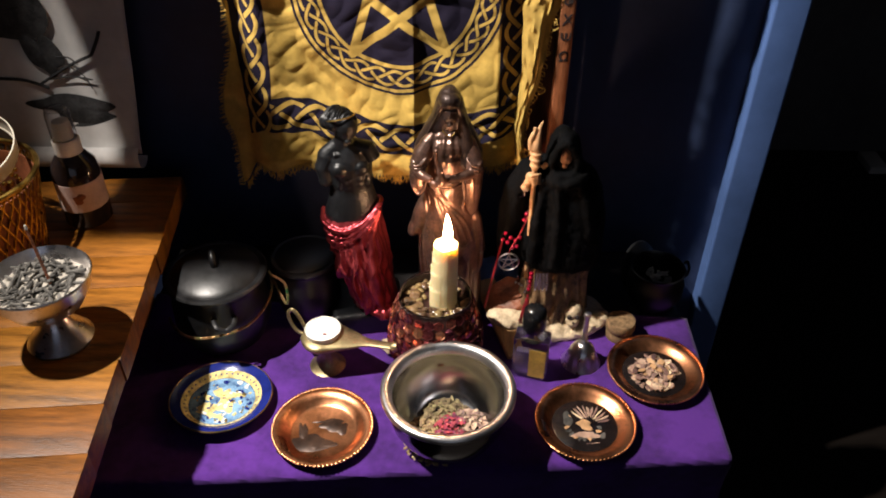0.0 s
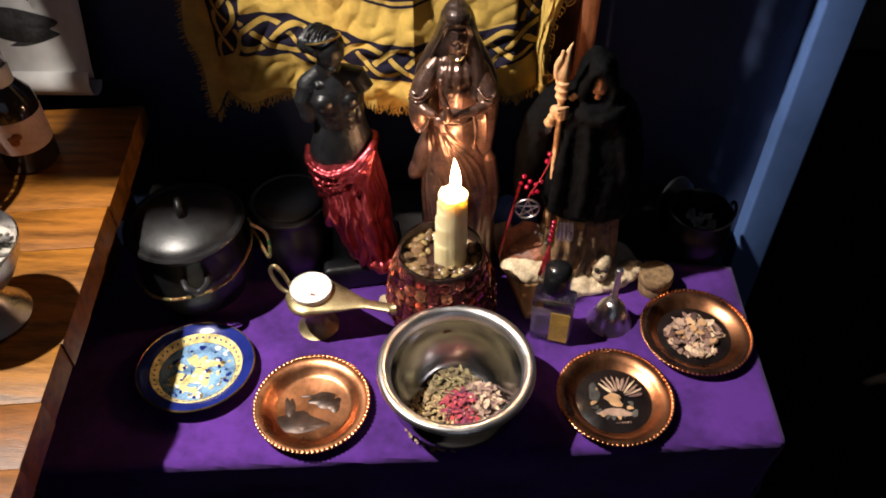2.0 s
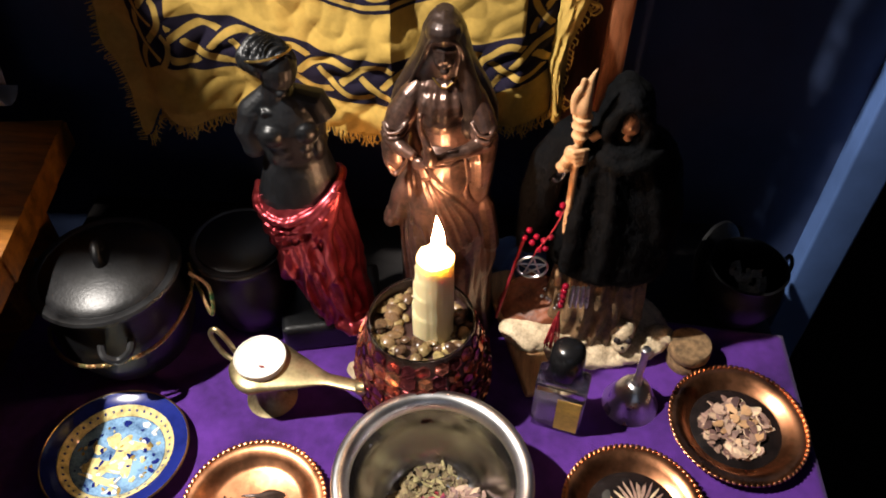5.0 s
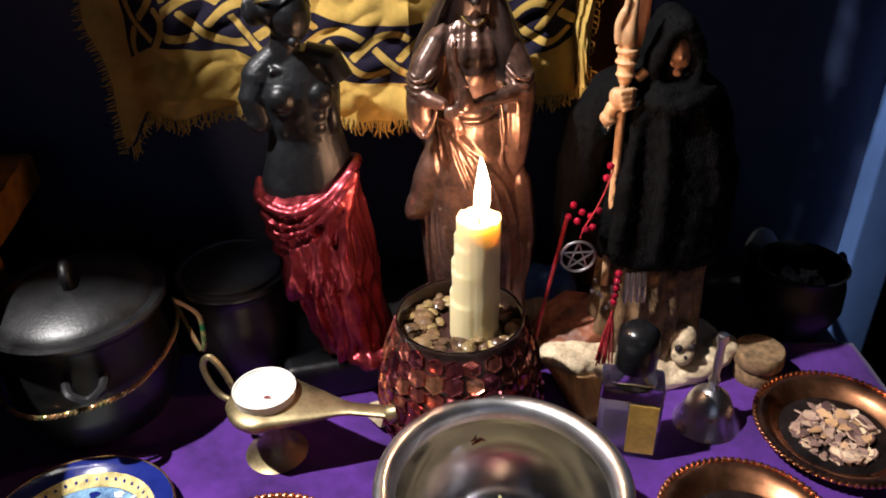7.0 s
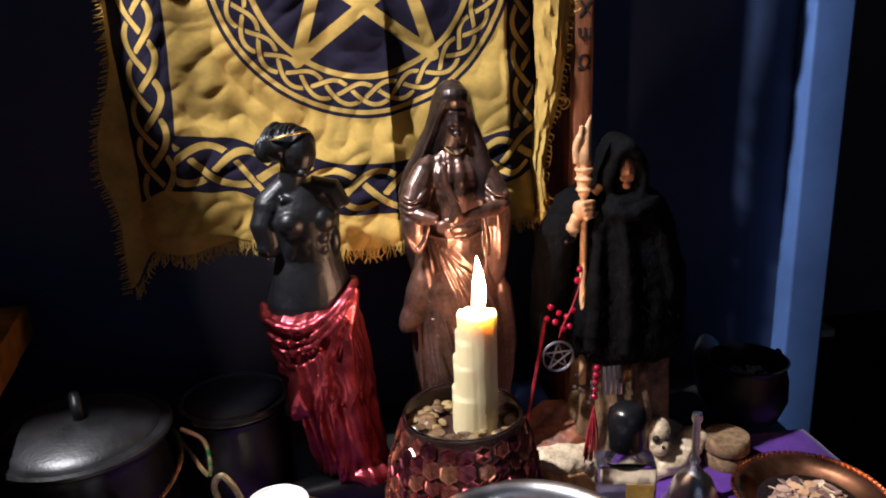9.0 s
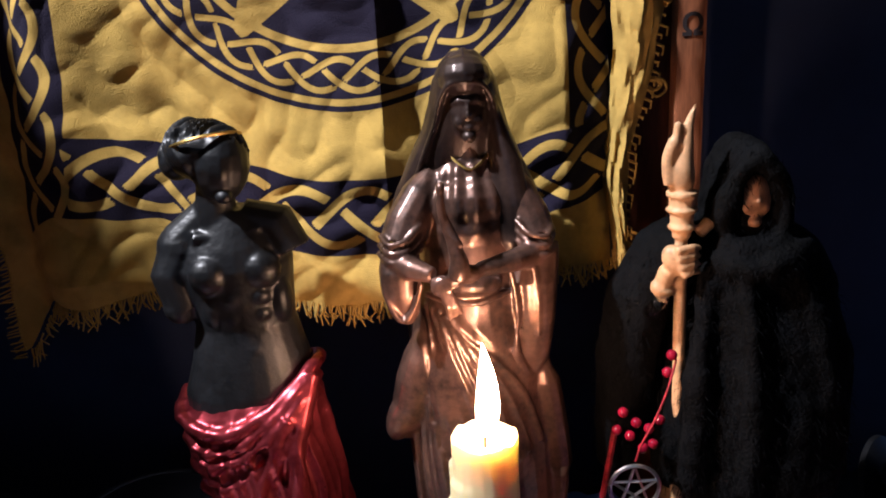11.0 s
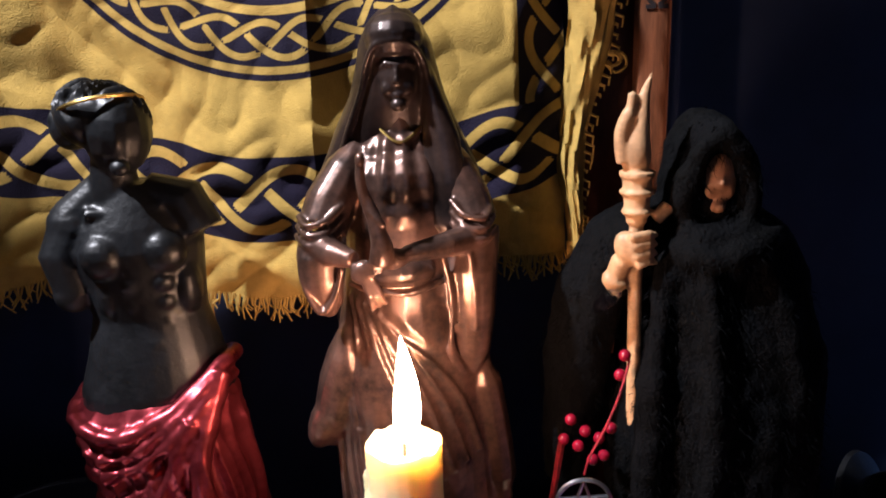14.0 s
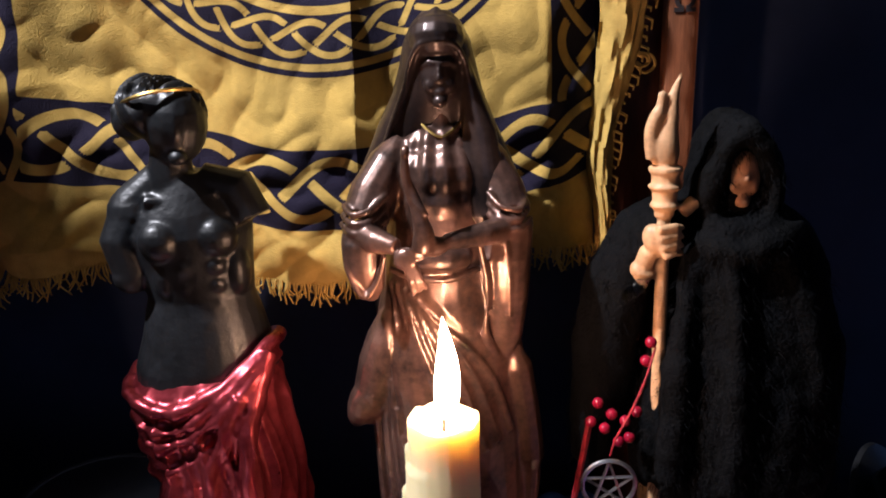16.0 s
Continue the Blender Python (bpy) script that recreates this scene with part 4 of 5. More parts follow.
for k in range(6):                                   # upright folds on the near side and foot
    mother.append(pleat(MR, [(0.016 + 0.002 * k, 0.755 - 0.014 * k), (0.012 + 0.004 * k, 0.70 - 0.008 * k), (0.014 + 0.007 * k, 0.63), (0.014 + 0.010 * k, 0.56)], 0.0020, 0.0034))


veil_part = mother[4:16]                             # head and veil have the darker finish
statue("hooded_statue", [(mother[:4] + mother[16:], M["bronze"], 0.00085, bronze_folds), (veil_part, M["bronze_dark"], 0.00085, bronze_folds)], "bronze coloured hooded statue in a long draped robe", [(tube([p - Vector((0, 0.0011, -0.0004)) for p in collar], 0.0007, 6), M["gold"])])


def fur_lumps(P):
    return np.array([0.0022 * wob(p[0], p[1], p[2] * 0.5, 70) + 0.0011 * wob(p[0], p[1], p[2], 150) + 0.0004 * wob(p[0], p[1], p[2], 330) for p in P])


def skirt_folds(P):
    x, y, z = P.T
    return 0.0026 * np.sin(np.arctan2(y - 0.856, x - 0.183) * 15 + np.sin(z * 90))


def rock(P):
    return np.array([0.0028 * wob(p[0], p[1], p[2], 60) + 0.0012 * wob(p[0], p[1], p[2], 210) for p in P])


cloak = [
    loft([(0.662, 0.186, 0.853, 0.049, 0.034), (0.670, 0.186, 0.852, 0.051, 0.037), (0.700, 0.186, 0.852, 0.051, 0.036), (0.735, 0.187, 0.853, 0.047, 0.032), (0.770, 0.186, 0.854, 0.040, 0.028), (0.792, 0.182, 0.855, 0.033, 0.024),
          (0.802, 0.179, 0.855, 0.021, 0.020), (0.815, 0.178, 0.855, 0.0205, 0.019), (0.830, 0.1775, 0.855, 0.0165, 0.017), (0.838, 0.177, 0.857, 0.0115, 0.012), (0.844, 0.176, 0.858, 0.005, 0.006)]),
    tube(curve([(0.1655, 0.842, 0.799), (0.1640, 0.837, 0.814), (0.1685, 0.834, 0.829), (0.1760, 0.833, 0.838), (0.1855, 0.834, 0.829), (0.1915, 0.837, 0.814), (0.1900, 0.837, 0.800), (0.1830, 0.832, 0.794), (0.1710, 0.833, 0.794)], 5, True), 0.0052, 10, True),
    # rolled collar under the chin and the overlapping front edges of the cloak
    tube(curve([(0.158, 0.846, 0.790), (0.168, 0.830, 0.786), (0.184, 0.826, 0.787), (0.199, 0.834, 0.792), (0.206, 0.848, 0.790)], 5), 0.0056, 10),
    tube(curve([(0.172, 0.829, 0.782), (0.1735, 0.822, 0.755), (0.1745, 0.818, 0.715), (0.1735, 0.817, 0.672)], 5), [0.004] * 8 + [0.006] * 8, 10),
    tube(curve([(0.157, 0.838, 0.785), (0.152, 0.830, 0.755), (0.149, 0.826, 0.715), (0.148, 0.825, 0.675)], 5), [0.005] * 8 + [0.007] * 8, 10),
    tube(curve([(0.196, 0.832, 0.785), (0.206, 0.828, 0.755), (0.212, 0.828, 0.715), (0.208, 0.828, 0.676)], 5), [0.005] * 8 + [0.007] * 8, 10),
    ball((0.177, 0.846, 0.834), (0.0110, 0.012, 0.011)), tube([(0.177, 0.838, 0.834), (0.1755, 0.851, 0.843)], [0.0068, 0.0045], 12),
    loft([(0.672, 0.117, 0.856, 0.010, 0.014), (0.70, 0.119, 0.855, 0.013, 0.017), (0.74, 0.122, 0.854, 0.015, 0.018), (0.77, 0.129, 0.854, 0.015, 0.018), (0.795, 0.142, 0.855, 0.014, 0.018), (0.805, 0.155, 0.856, 0.012, 0.014)]),
]
fur = []
rng = random.Random(11)
Pc, Fc, Nc = blend(cloak, 0.004)
for _ in range(11000):
    i = rng.randrange(len(Pc))
    p, n = Vector(Pc[i]), Vector(Nc[i])
    p = p + Vector((rng.uniform(-0.002, 0.002), rng.uniform(-0.002, 0.002), rng.uniform(-0.002, 0.002))) - n * 0.0005
    d = (n * 0.35 + Vector((rng.uniform(-0.4, 0.4), rng.uniform(-0.3, 0.3), -0.9 + rng.uniform(-0.3, 0.5)))).normalized()
    s = d.cross(n).normalized() * 0.00022
    e = p + d * rng.uniform(0.0022, 0.0052) + n * 0.0006
    fur.append(([p - s, p + s, e], [(0, 1, 2)]))
face = [ball((0.1785, 0.8415, 0.817), (0.0082, 0.0088, 0.0145), (6, 0, 0)), ball((0.1775, 0.8365, 0.8058), (0.0036, 0.0034, 0.0030)), tube([(0.1778, 0.8335, 0.8205), (0.1772, 0.8318, 0.8152)], [0.0008, 0.0013], 8), ball((0.1740, 0.8360, 0.8125), (0.0026, 0.0022, 0.0030)), ball((0.1815, 0.8360, 0.8125), (0.0030, 0.0024, 0.0032)), tube([(0.1728, 0.8358, 0.8205), (0.1778, 0.8338, 0.8222), (0.1835, 0.8362, 0.8205)], 0.0010, 8)]
torch = [
    tube([(0.1445, 0.838, 0.640), (0.1440, 0.838, 0.806)], 0.0031, 10),
    tube([(0.1440, 0.838, 0.800), (0.1440, 0.838, 0.808), (0.1440, 0.838, 0.821)], [0.0042, 0.0054, 0.0064], 14),
    tube([(0.1440, 0.838, 0.8200), (0.1440, 0.838, 0.8222)], 0.0075, 14), tube([(0.1440, 0.838, 0.8128), (0.1440, 0.838, 0.8142)], 0.0074, 14), tube([(0.1440, 0.838, 0.8042), (0.1440, 0.838, 0.8056)], 0.0066, 14),
    tube(curve([(0.1440, 0.838, 0.821), (0.1430, 0.838, 0.832), (0.1450, 0.838, 0.844), (0.1462, 0.838, 0.853), (0.1490, 0.838, 0.862)], 4), [0.003, 0.0050, 0.0062, 0.0066, 0.0064, 0.0058, 0.0050, 0.0043, 0.0038, 0.0034, 0.0030, 0.0027, 0.0023, 0.0019, 0.0014, 0.0009, 0.0005], 12),
    tube(curve([(0.1375, 0.836, 0.826), (0.1365, 0.836, 0.838), (0.1400, 0.836, 0.848), (0.1410, 0.836, 0.855)], 4), [0.003] * 8 + [0.002] * 4 + [0.0006], 8),
    ball((0.1400, 0.834, 0.790), (0.0058, 0.0052, 0.0082), (0, -25, 0)),
    *[tube([(0.139 + 0.001 * k, 0.829, 0.796 - 0.0042 * k), (0.1475, 0.8305, 0.797 - 0.0040 * k), (0.1515, 0.834, 0.7955 - 0.0040 * k)], [0.0020, 0.0018, 0.0013], 8) for k in range(4)],
    tube([(0.138, 0.836, 0.785), (0.134, 0.842, 0.770)], [0.0046, 0.0054], 12), tube([(0.1362, 0.838, 0.7775), (0.1350, 0.840, 0.774)], 0.0064, 12),
    tube([(0.152, 0.838, 0.801), (0.158, 0.840, 0.806)], [0.003, 0.0036], 8),
]
ground = [
    loft([(TOP + 0.003, 0.180, 0.858, 0.078, 0.046), (TOP + 0.012, 0.180, 0.858, 0.080, 0.048), (TOP + 0.022, 0.178, 0.860, 0.074, 0.043), (TOP + 0.028, 0.178, 0.862, 0.060, 0.034)]),
    ball((0.226, 0.828, TOP + 0.018), (0.028, 0.014, 0.010), (0, -8, 12)), ball((0.246, 0.838, TOP + 0.024), (0.013, 0.011, 0.012)), ball((0.232, 0.822, TOP + 0.024), (0.009, 0.006, 0.006), (0, 30, 0)), ball((0.250, 0.830, TOP + 0.030), (0.007, 0.004, 0.006), (20, 40, 0)),
    ball((0.133, 0.838, TOP + 0.022), (0.036, 0.026, 0.014), (-10, 8, 10)),
]
skull = [ball((0.207, 0.830, TOP + 0.044), (0.0125, 0.0140, 0.0125)), ball((0.207, 0.822, TOP + 0.032), (0.0085, 0.0095, 0.0080)), ball((0.2015, 0.8195, TOP + 0.036), (0.004, 0.003, 0.003)), ball((0.2125, 0.8195, TOP + 0.036), (0.004, 0.003, 0.003))]
sockets = join(ball((0.2020, 0.8172, TOP + 0.0425), (0.0034, 0.0024, 0.0034), n=10), ball((0.2122, 0.8172, TOP + 0.0425), (0.0034, 0.0024, 0.0034), n=10), ball((0.2071, 0.8140, TOP + 0.0355), (0.0015, 0.0014, 0.0022), n=8))
skirt = [loft([(TOP + 0.024, 0.183, 0.858, 0.046, 0.034), (0.60, 0.183, 0.857, 0.043, 0.033), (0.64, 0.184, 0.856, 0.040, 0.031), (0.68, 0.185, 0.855, 0.040, 0.028)])]
drum = [loft([(0, 0, 0, 0.030, 0.026), (0.004, 0, 0, 0.032, 0.028), (0.010, 0, 0, 0.030, 0.026), (0.013, 0, 0, 0.020, 0.018)])]
drum = [moved(drum[0], pose(0.128, 0.862, TOP + 0.034, 24, -14, 0))]
statue("cloaked_statue", [(cloak, M["fur"], 0.0022, fur_lumps), (face, M["weathered"], 0.0011, None), (torch, M["tan"], 0.0010, None), (ground, M["bone"], 0.002, rock), (skull, M["bone"], 0.0012, None),
       (skirt, M["skirt"], 0.0018, skirt_folds), (drum, M["rust"], 0.0018, rock)], "hooded statue with black fur cloak and torch on cream base", [(join(*fur), M["fur"]), (sockets, M["ink"]), (ball((0.1315, 0.8345, 0.7675), (0.0036, 0.0036, 0.0078), (0, 48, 0), 10), M["glass"])])


# ---- banner ----
def banner_low(x):
    return 0.764 + 0.007 * math.cos((x + 0.150) * 28) + 0.004 * max(0.0, (x - 0.02) / 0.11) - 0.026 * math.exp(-((x + 0.206) / 0.012) ** 2) + 0.002 * math.sin(x * 90)


def border_low(x):
    k = [(-0.21, 0.800), (-0.17, 0.818), (-0.13, 0.812), (-0.08, 0.796), (-0.03, 0.785), (0.02, 0.786), (0.06, 0.795), (0.10, 0.803), (0.14, 0.812)]
    for (a, b), (c, d) in zip(k, k[1:]):
        if a <= x <= c:
            t = (x - a) / (c - a)
            t = t * t * (3 - 2 * t)
            return b + (d - b) * t
    return k[0][1] if x < 0 else k[-1][1]


BX, BZ = -0.0115, 0.981


def banner_y(x, z):
    """How the cloth hangs: a ridge down the middle, slanting puckers and a gathered foot."""
    ridge = -0.013 * (math.exp(-max(0.0, 0.004 - x) / 0.045) if x < 0.004 else math.exp(-(x - 0.004) / 0.010))
    fade = max(0.0, min(1.0, (0.93 - z) / 0.05 + 0.35))
    side = -0.014 * math.exp(-((x + 0.165) / 0.020) ** 2) + 0.010 * math.exp(-((x + 0.195) / 0.012) ** 2)
    low = max(0.0, min(1.0, (0.90 - z) / 0.10))
    pucker = low * (0.0095 * (1 - abs(2 * ((9.0 * x + 11.0 * (z - 0.80) + 0.8 * wob(x, z, 0, 14)) % 1.0) - 1)) ** 1.6 * (0.5 + 0.5 * wob(x, z, 7, 18)))
    fold = 0.006 * wob(x, z * 0.6, 0, 24) - 0.0100 * abs(wob(x * 1.1 + 0.5 * z, z * 0.9, 2, 22)) - 0.0048 * abs(wob(x - 0.4 * z, z, 8, 46)) + 0.0022
    return 0.908 + 0.75 * ridge * (0.4 + 0.6 * fade) + side - pucker + fold * (0.7 + 0.5 * low) - 0.012 * low + 0.6 * max(0.0, x - 0.100)


def seg(px, pz, ax, az, bx, bz):
    dx, dz = bx - ax, bz - az
    t = np.clip(((px - ax) * dx + (pz - az) * dz) / (dx * dx + dz * dz), 0, 1)
    return np.hypot(px - ax - t * dx, pz - az - t * dz)


def weave(s, q, period, half, width):
    """Signed depth of yellow in a three-strand plait, each strand cut clear where another passes over it; s runs along, q across."""
    depth, gaps, height = [], [], []
    for k in range(3):
        w = 2 * math.pi * (s / period + k / 3)
        c = half * 0.74 * np.sin(w)
        off = np.abs(q - c) / np.sqrt(1 + (half * 0.74 * 2 * math.pi / period * np.cos(w)) ** 2)
        depth.append(width - off)
        gaps.append(width * 1.75 - off)
        height.append(np.sin(2 * w))
    depth, gaps, height = np.array(depth), np.array(gaps), np.array(height)
    order = np.argsort(height, axis=0)
    out = np.full_like(s, -1.0)
    for k in range(3):
        d = np.take_along_axis(depth, order[k:k + 1], 0)[0]
        g = np.take_along_axis(gaps, order[k:k + 1], 0)[0]
        out = np.where(g > 0, d, np.maximum(out, d))
    return out


def banner_print(X, Z):
    """Depth of yellow print (plus) or navy (minus) in metres over the cloth."""
    low = np.array([border_low(x) for x in X])
    dx, dz = X - BX, Z - BZ
    r, a = np.hypot(dx, dz), np.arctan2(dz, dx)
    val = np.where(r < 0.119, -np.minimum(0.119 - r, 0.01), np.minimum(r - 0.119, 0.01))
    ring = lambda lo, hi: np.minimum(r - lo, hi - r)
    val = np.maximum(val, ring(0.1125, 0.1160))
    knot = np.minimum(weave(a * 0.1005, r - 0.1005, 2 * math.pi * 0.1005 / 10, 0.0110, 0.0016), 0.0105 - np.abs(r - 0.1005))
    val = np.maximum(val, np.where(np.abs(r - 0.1005) < 0.0112, knot, -1))
    val = np.maximum(val, ring(0.0850, 0.0892))
    star = [(0.0905 * math.cos(radians(90 + 144 * k)), 0.0905 * math.sin(radians(90 + 144 * k))) for k in range(6)]
    for (p, q), (s, t) in zip(star, star[1:]):
        val = np.maximum(val, 0.0048 - seg(dx, dz, p, q, s, t))
        val = np.where((np.abs(seg(dx, dz, p, q, s, t) - 0.0060) < 0.0010) & (r < 0.083), np.minimum(val, 0.0005), val)
    # the border along the foot and up both sides
    vb = Z - low
    q = vb - 0.021
    edge = np.minimum(0.021 - np.abs(q), X + 0.1935)
    val = np.minimum(val, np.clip(-edge, -0.01, 0.01))
    foot = edge > 0
    wv = np.minimum(weave(X, q, 0.098, 0.0200, 0.0026), 0.0185 - np.abs(q))
    val = np.where(foot, np.maximum(val, wv), val)
    for c in (-0.1795, 0.1200):
        qs = X - c - (0.004 * sat((0.90 - Z) / 0.08) if c < 0 else 0)
        half = 0.0178 + (0.0035 * sat((Z - 0.86) / 0.06) if c < 0 else 0)
        edge = np.minimum(half - np.abs(qs), vb)
        val = np.where(foot, val, np.minimum(val, np.clip(-edge, -0.01, 0.01)))
        sd = (edge > 0) & ((vb > 0.042) | (X < -0.162))
        val = np.where(sd & (vb < 0.042), np.minimum(val, -edge), val)
        wv = np.minimum(weave(Z, qs, 0.084, 0.0165, 0.0023), 0.0150 - np.abs(qs))
        val = np.where(sd, np.maximum(val, wv), val)
    return val


def banner_material():
    m = mat("printed_cotton", (0.47, 0.305, 0.072), 0.9, vary=0.15, scale=30, bump=0.5, bscale=1200, spec=0.2)
    nt, p = m.node_tree, m.node_tree.nodes["Principled BSDF"]
    at, mr, mx = nt.nodes.new("ShaderNodeAttribute"), nt.nodes.new("ShaderNodeMapRange"), nt.nodes.new("ShaderNodeMix")
    at.attribute_name = "print"
    mr.inputs[1].default_value, mr.inputs[2].default_value = -0.00022, 0.00022
    nt.links.new(at.outputs["Fac"], mr.inputs[0])
    mx.data_type = "RGBA"
    mx.inputs["A"].default_value = (0.011, 0.008, 0.021, 1)
    nt.links.new(mr.outputs[0], mx.inputs["Factor"])
    nt.links.new(p.inputs["Base Color"].links[0].from_socket, mx.inputs["B"])
    nt.links.new(mx.outputs["Result"], p.inputs["Base Color"])
    return m


M["print"] = banner_material()
NU, NV = 330, 400


def hem_shift(x, z):
    """The slack side hem swings out below the middle and comes in again at its tip."""
    w = max(0.0, (-0.165 - x) / 0.0425)
    out = 0.013 * math.exp(-((z - 0.842) / 0.040) ** 2) + 0.004 * max(0.0, min(1.0, (0.80 - z) / 0.03)) - 0.004 * max(0.0, min(1.0, (z - 0.88) / 0.04))
    return -w * out


def banner_point(u, v):
    x = -0.2075 + 0.334 * u
    lo = banner_low(x)
    z = lo + (1.20 - lo) * v ** 1.15
    return x + hem_shift(x, z), banner_y(x, z), z


v, f = sheet(banner_point, NU, NV)
banner = thing("wall_banner", (0, 0, 0), "yellow cotton banner printed with a navy pentacle and knotwork border", "banner")
ob = put("cloth", v, f, M["print"], banner)
co = np.array(v)
layer = ob.data.attributes.new("print", "FLOAT", "POINT")
layer.data.foreach_set("value", banner_print(co[:, 0], co[:, 2]).astype(np.float32))
rng = random.Random(21)
strands = []
for i in range(330):
    x = -0.207 + 0.341 * i / 330 + rng.uniform(-0.0006, 0.0006)
    z = banner_low(x)
    y = banner_y(x, z)
    n = rng.uniform(0.004, 0.012)
    strands.append(tube([(x, y, z + 0.001), (x + rng.uniform(-0.002, 0.002), y - 0.001, z - n * 0.5), (x + rng.uniform(-0.004, 0.004), y + rng.uniform(-0.003, 0.002), z - n)], [0.0007, 0.0006, 0.0004], 4))
for i in range(230):
    z = 0.735 + 0.45 * i / 230
    y = banner_y(-0.2075, z)
    x = -0.2075 + hem_shift(-0.2075, z)
    n = rng.uniform(0.003, 0.008)
    strands.append(tube([(x + 0.001, y, z), (x - n, y + rng.uniform(-0.003, 0.002), z - rng.uniform(0, 0.004))], [0.0006, 0.0004], 4))
put("fringe", *join(*strands), M["yellow"], banner, "frayed yellow fringe")["kind"] = "stuff"


def fold_point(u, v):
    z = 1.20 - (1.20 - 0.772) * v
    mid = 0.1300 + 0.105 * max(0.0, z - 0.810) - 0.002 * math.sin(z * 55)
    w = max(0.0050, min(0.0180, 0.0065 + 0.075 * (z - 0.810))) + 0.0035 * wob(0, z, 0, 38)
    x = mid + (u - 0.5) * 2 * w + 0.002 * wob(u, z, 3, 40) * u
    return x, 0.913 - 0.008 * math.sin(u * math.pi) + 0.004 * wob(u * 0.6, z, 1, 45) - 0.003 * abs(wob(u, z, 4, 90)), z


ob = put("folded_edge", *sheet(fold_point, 14, 130), M["yellow"], banner, "plain yellow edge folded forward")
strands = []
for i in range(90):
    v0 = i / 90
    x, y, z = fold_point(1.0, v0)
    n = rng.uniform(0.001, 0.006)
    strands.append(tube([(x - 0.001, y, z), (x + n * 0.6, y - 0.002, z - n * 0.4), (x + n * 0.5, y - 0.002, z - n * 1.2)], [0.0009, 0.0008, 0.0005], 4))
for i in range(16):
    x, y, z = fold_point(1.0, rng.uniform(0.05, 0.98))
    n = rng.uniform(0.003, 0.008)
    strands.append(tube(curve([(x - 0.002, y, z), (x + n * 0.7, y - 0.003, z - n * 0.2), (x + n, y - 0.001, z - n * 0.9), (x + n * 0.3, y - 0.003, z - n * 1.3), (x - 0.001, y, z - n * 0.9)], 4), 0.0008, 5))
for i in range(26):
    x, y, z = fold_point(i / 26, 1.0)
    strands.append(tube([(x, y, z + 0.001), (x + rng.uniform(-0.002, 0.002), y, z - rng.uniform(0.003, 0.010))], [0.0009, 0.0005], 4))
put("fringe", *join(*strands), M["yellow"], banner, "knotted yellow fringe")["kind"] = "stuff"

# ---- lettered staff behind the banner ----
staff = thing("lettered_staff", (0, 0, 0), "reddish brown wooden staff with dark painted letters", "staff")
lean = pose(0.152, 0.955, 0, 0, 0.6, 0)
put("board", *moved(box((0.030, 0.012, 1.45), (0, 0.0, TOP + 0.735), 0.002), lean @ pose(-0.004, 0.006, 0)), M["stick_dark"], staff, "dark red back board")
put("upright", *moved(box((0.017, 0.014, 1.45), (0, 0.0, TOP + 0.735), 0.0025), lean @ pose(0.016, -0.012, 0)), M["stick"], staff)
for k, (ch, z) in enumerate((("Ω", 0.893), ("Ψ", 0.915), ("Χ", 0.937), ("Φ", 0.959), ("Υ", 0.981))):
    cu = bpy.data.curves.new("letter", "FONT")
    cu.body, cu.size, cu.align_x, cu.align_y, cu.extrude, cu.offset = ch, 0.0165, "CENTER", "CENTER", 0.0002, 0.0004
    o = new("letter", cu)
    dg = bpy.context.evaluated_depsgraph_get()
    me = bpy.data.meshes.new_from_object(o.evaluated_get(dg))
    bpy.data.objects.remove(o)
    me.materials.clear()
    me.materials.append(M["ink"])
    o = new("letter", me)
    o.parent = staff
    o.matrix_basis = lean @ pose(0.016, -0.0195, z, 90, 0, 0)
    o["label"] = "dark red painted letter"


# ---- pots at the back ----
def cauldron(x, y, r, h, label, lid=True, knob=True, turn=0.0, mat_name="iron"):
    c = thing("cauldron", (x, y, TOP + 0.003), label, "cauldron", turn=turn)
    body = [(0, 0.004), (r * 0.55, 0.004), (r * 0.82, h * 0.14), (r * 1.0, h * 0.42), (r * 0.98, h * 0.72), (r * 0.90, h * 0.92), (r * 0.94, h * 0.97), (r * 0.97, h), (r * 0.92, h + 0.001), (r * 0.86, h * 0.95), (r * 0.90, h * 0.7), (r * 0.9, h * 0.4), (r * 0.6, h * 0.12), (0, h * 0.1)]
    put("body", *revolve(body, 56), M[mat_name], c)
    for k in range(3):
        a = radians(90 + 120 * k)
        put("foot", *tube([(r * 0.6 * math.cos(a), r * 0.6 * math.sin(a), 0.010), (r * 0.68 * math.cos(a), r * 0.68 * math.sin(a), -0.001)], [0.006, 0.004], 10), M[mat_name], c)
    if lid:
        q = 1.0 if knob else 0.35
        cover = put("lid", *revolve([(0, h + 0.002), (r * 0.95, h + 0.002), (r * 1.04, h + 0.003), (r * 1.05, h + 0.006), (r * 1.02, h + 0.0080), (r * 0.93, h + 0.0082), (r * 0.905, h + 0.0074), (r * 0.89, h + 0.0085), (r * 0.80, h + 0.0085 + 0.0035 * q), (r * 0.5, h + 0.0085 + 0.0095 * q), (r * 0.15, h + 0.0085 + 0.0128 * q), (0, h + 0.0085 + 0.0132 * q)], 64), M[mat_name], c)
        if knob:
            put("knob", *tube(curve([(-0.009, 0, h + 0.019), (-0.0085, 0, h + 0.029), (0, 0, h + 0.034), (0.0085, 0, h + 0.029), (0.009, 0, h + 0.019)], 5), 0.0040, 10), M[mat_name], cover)
    return c


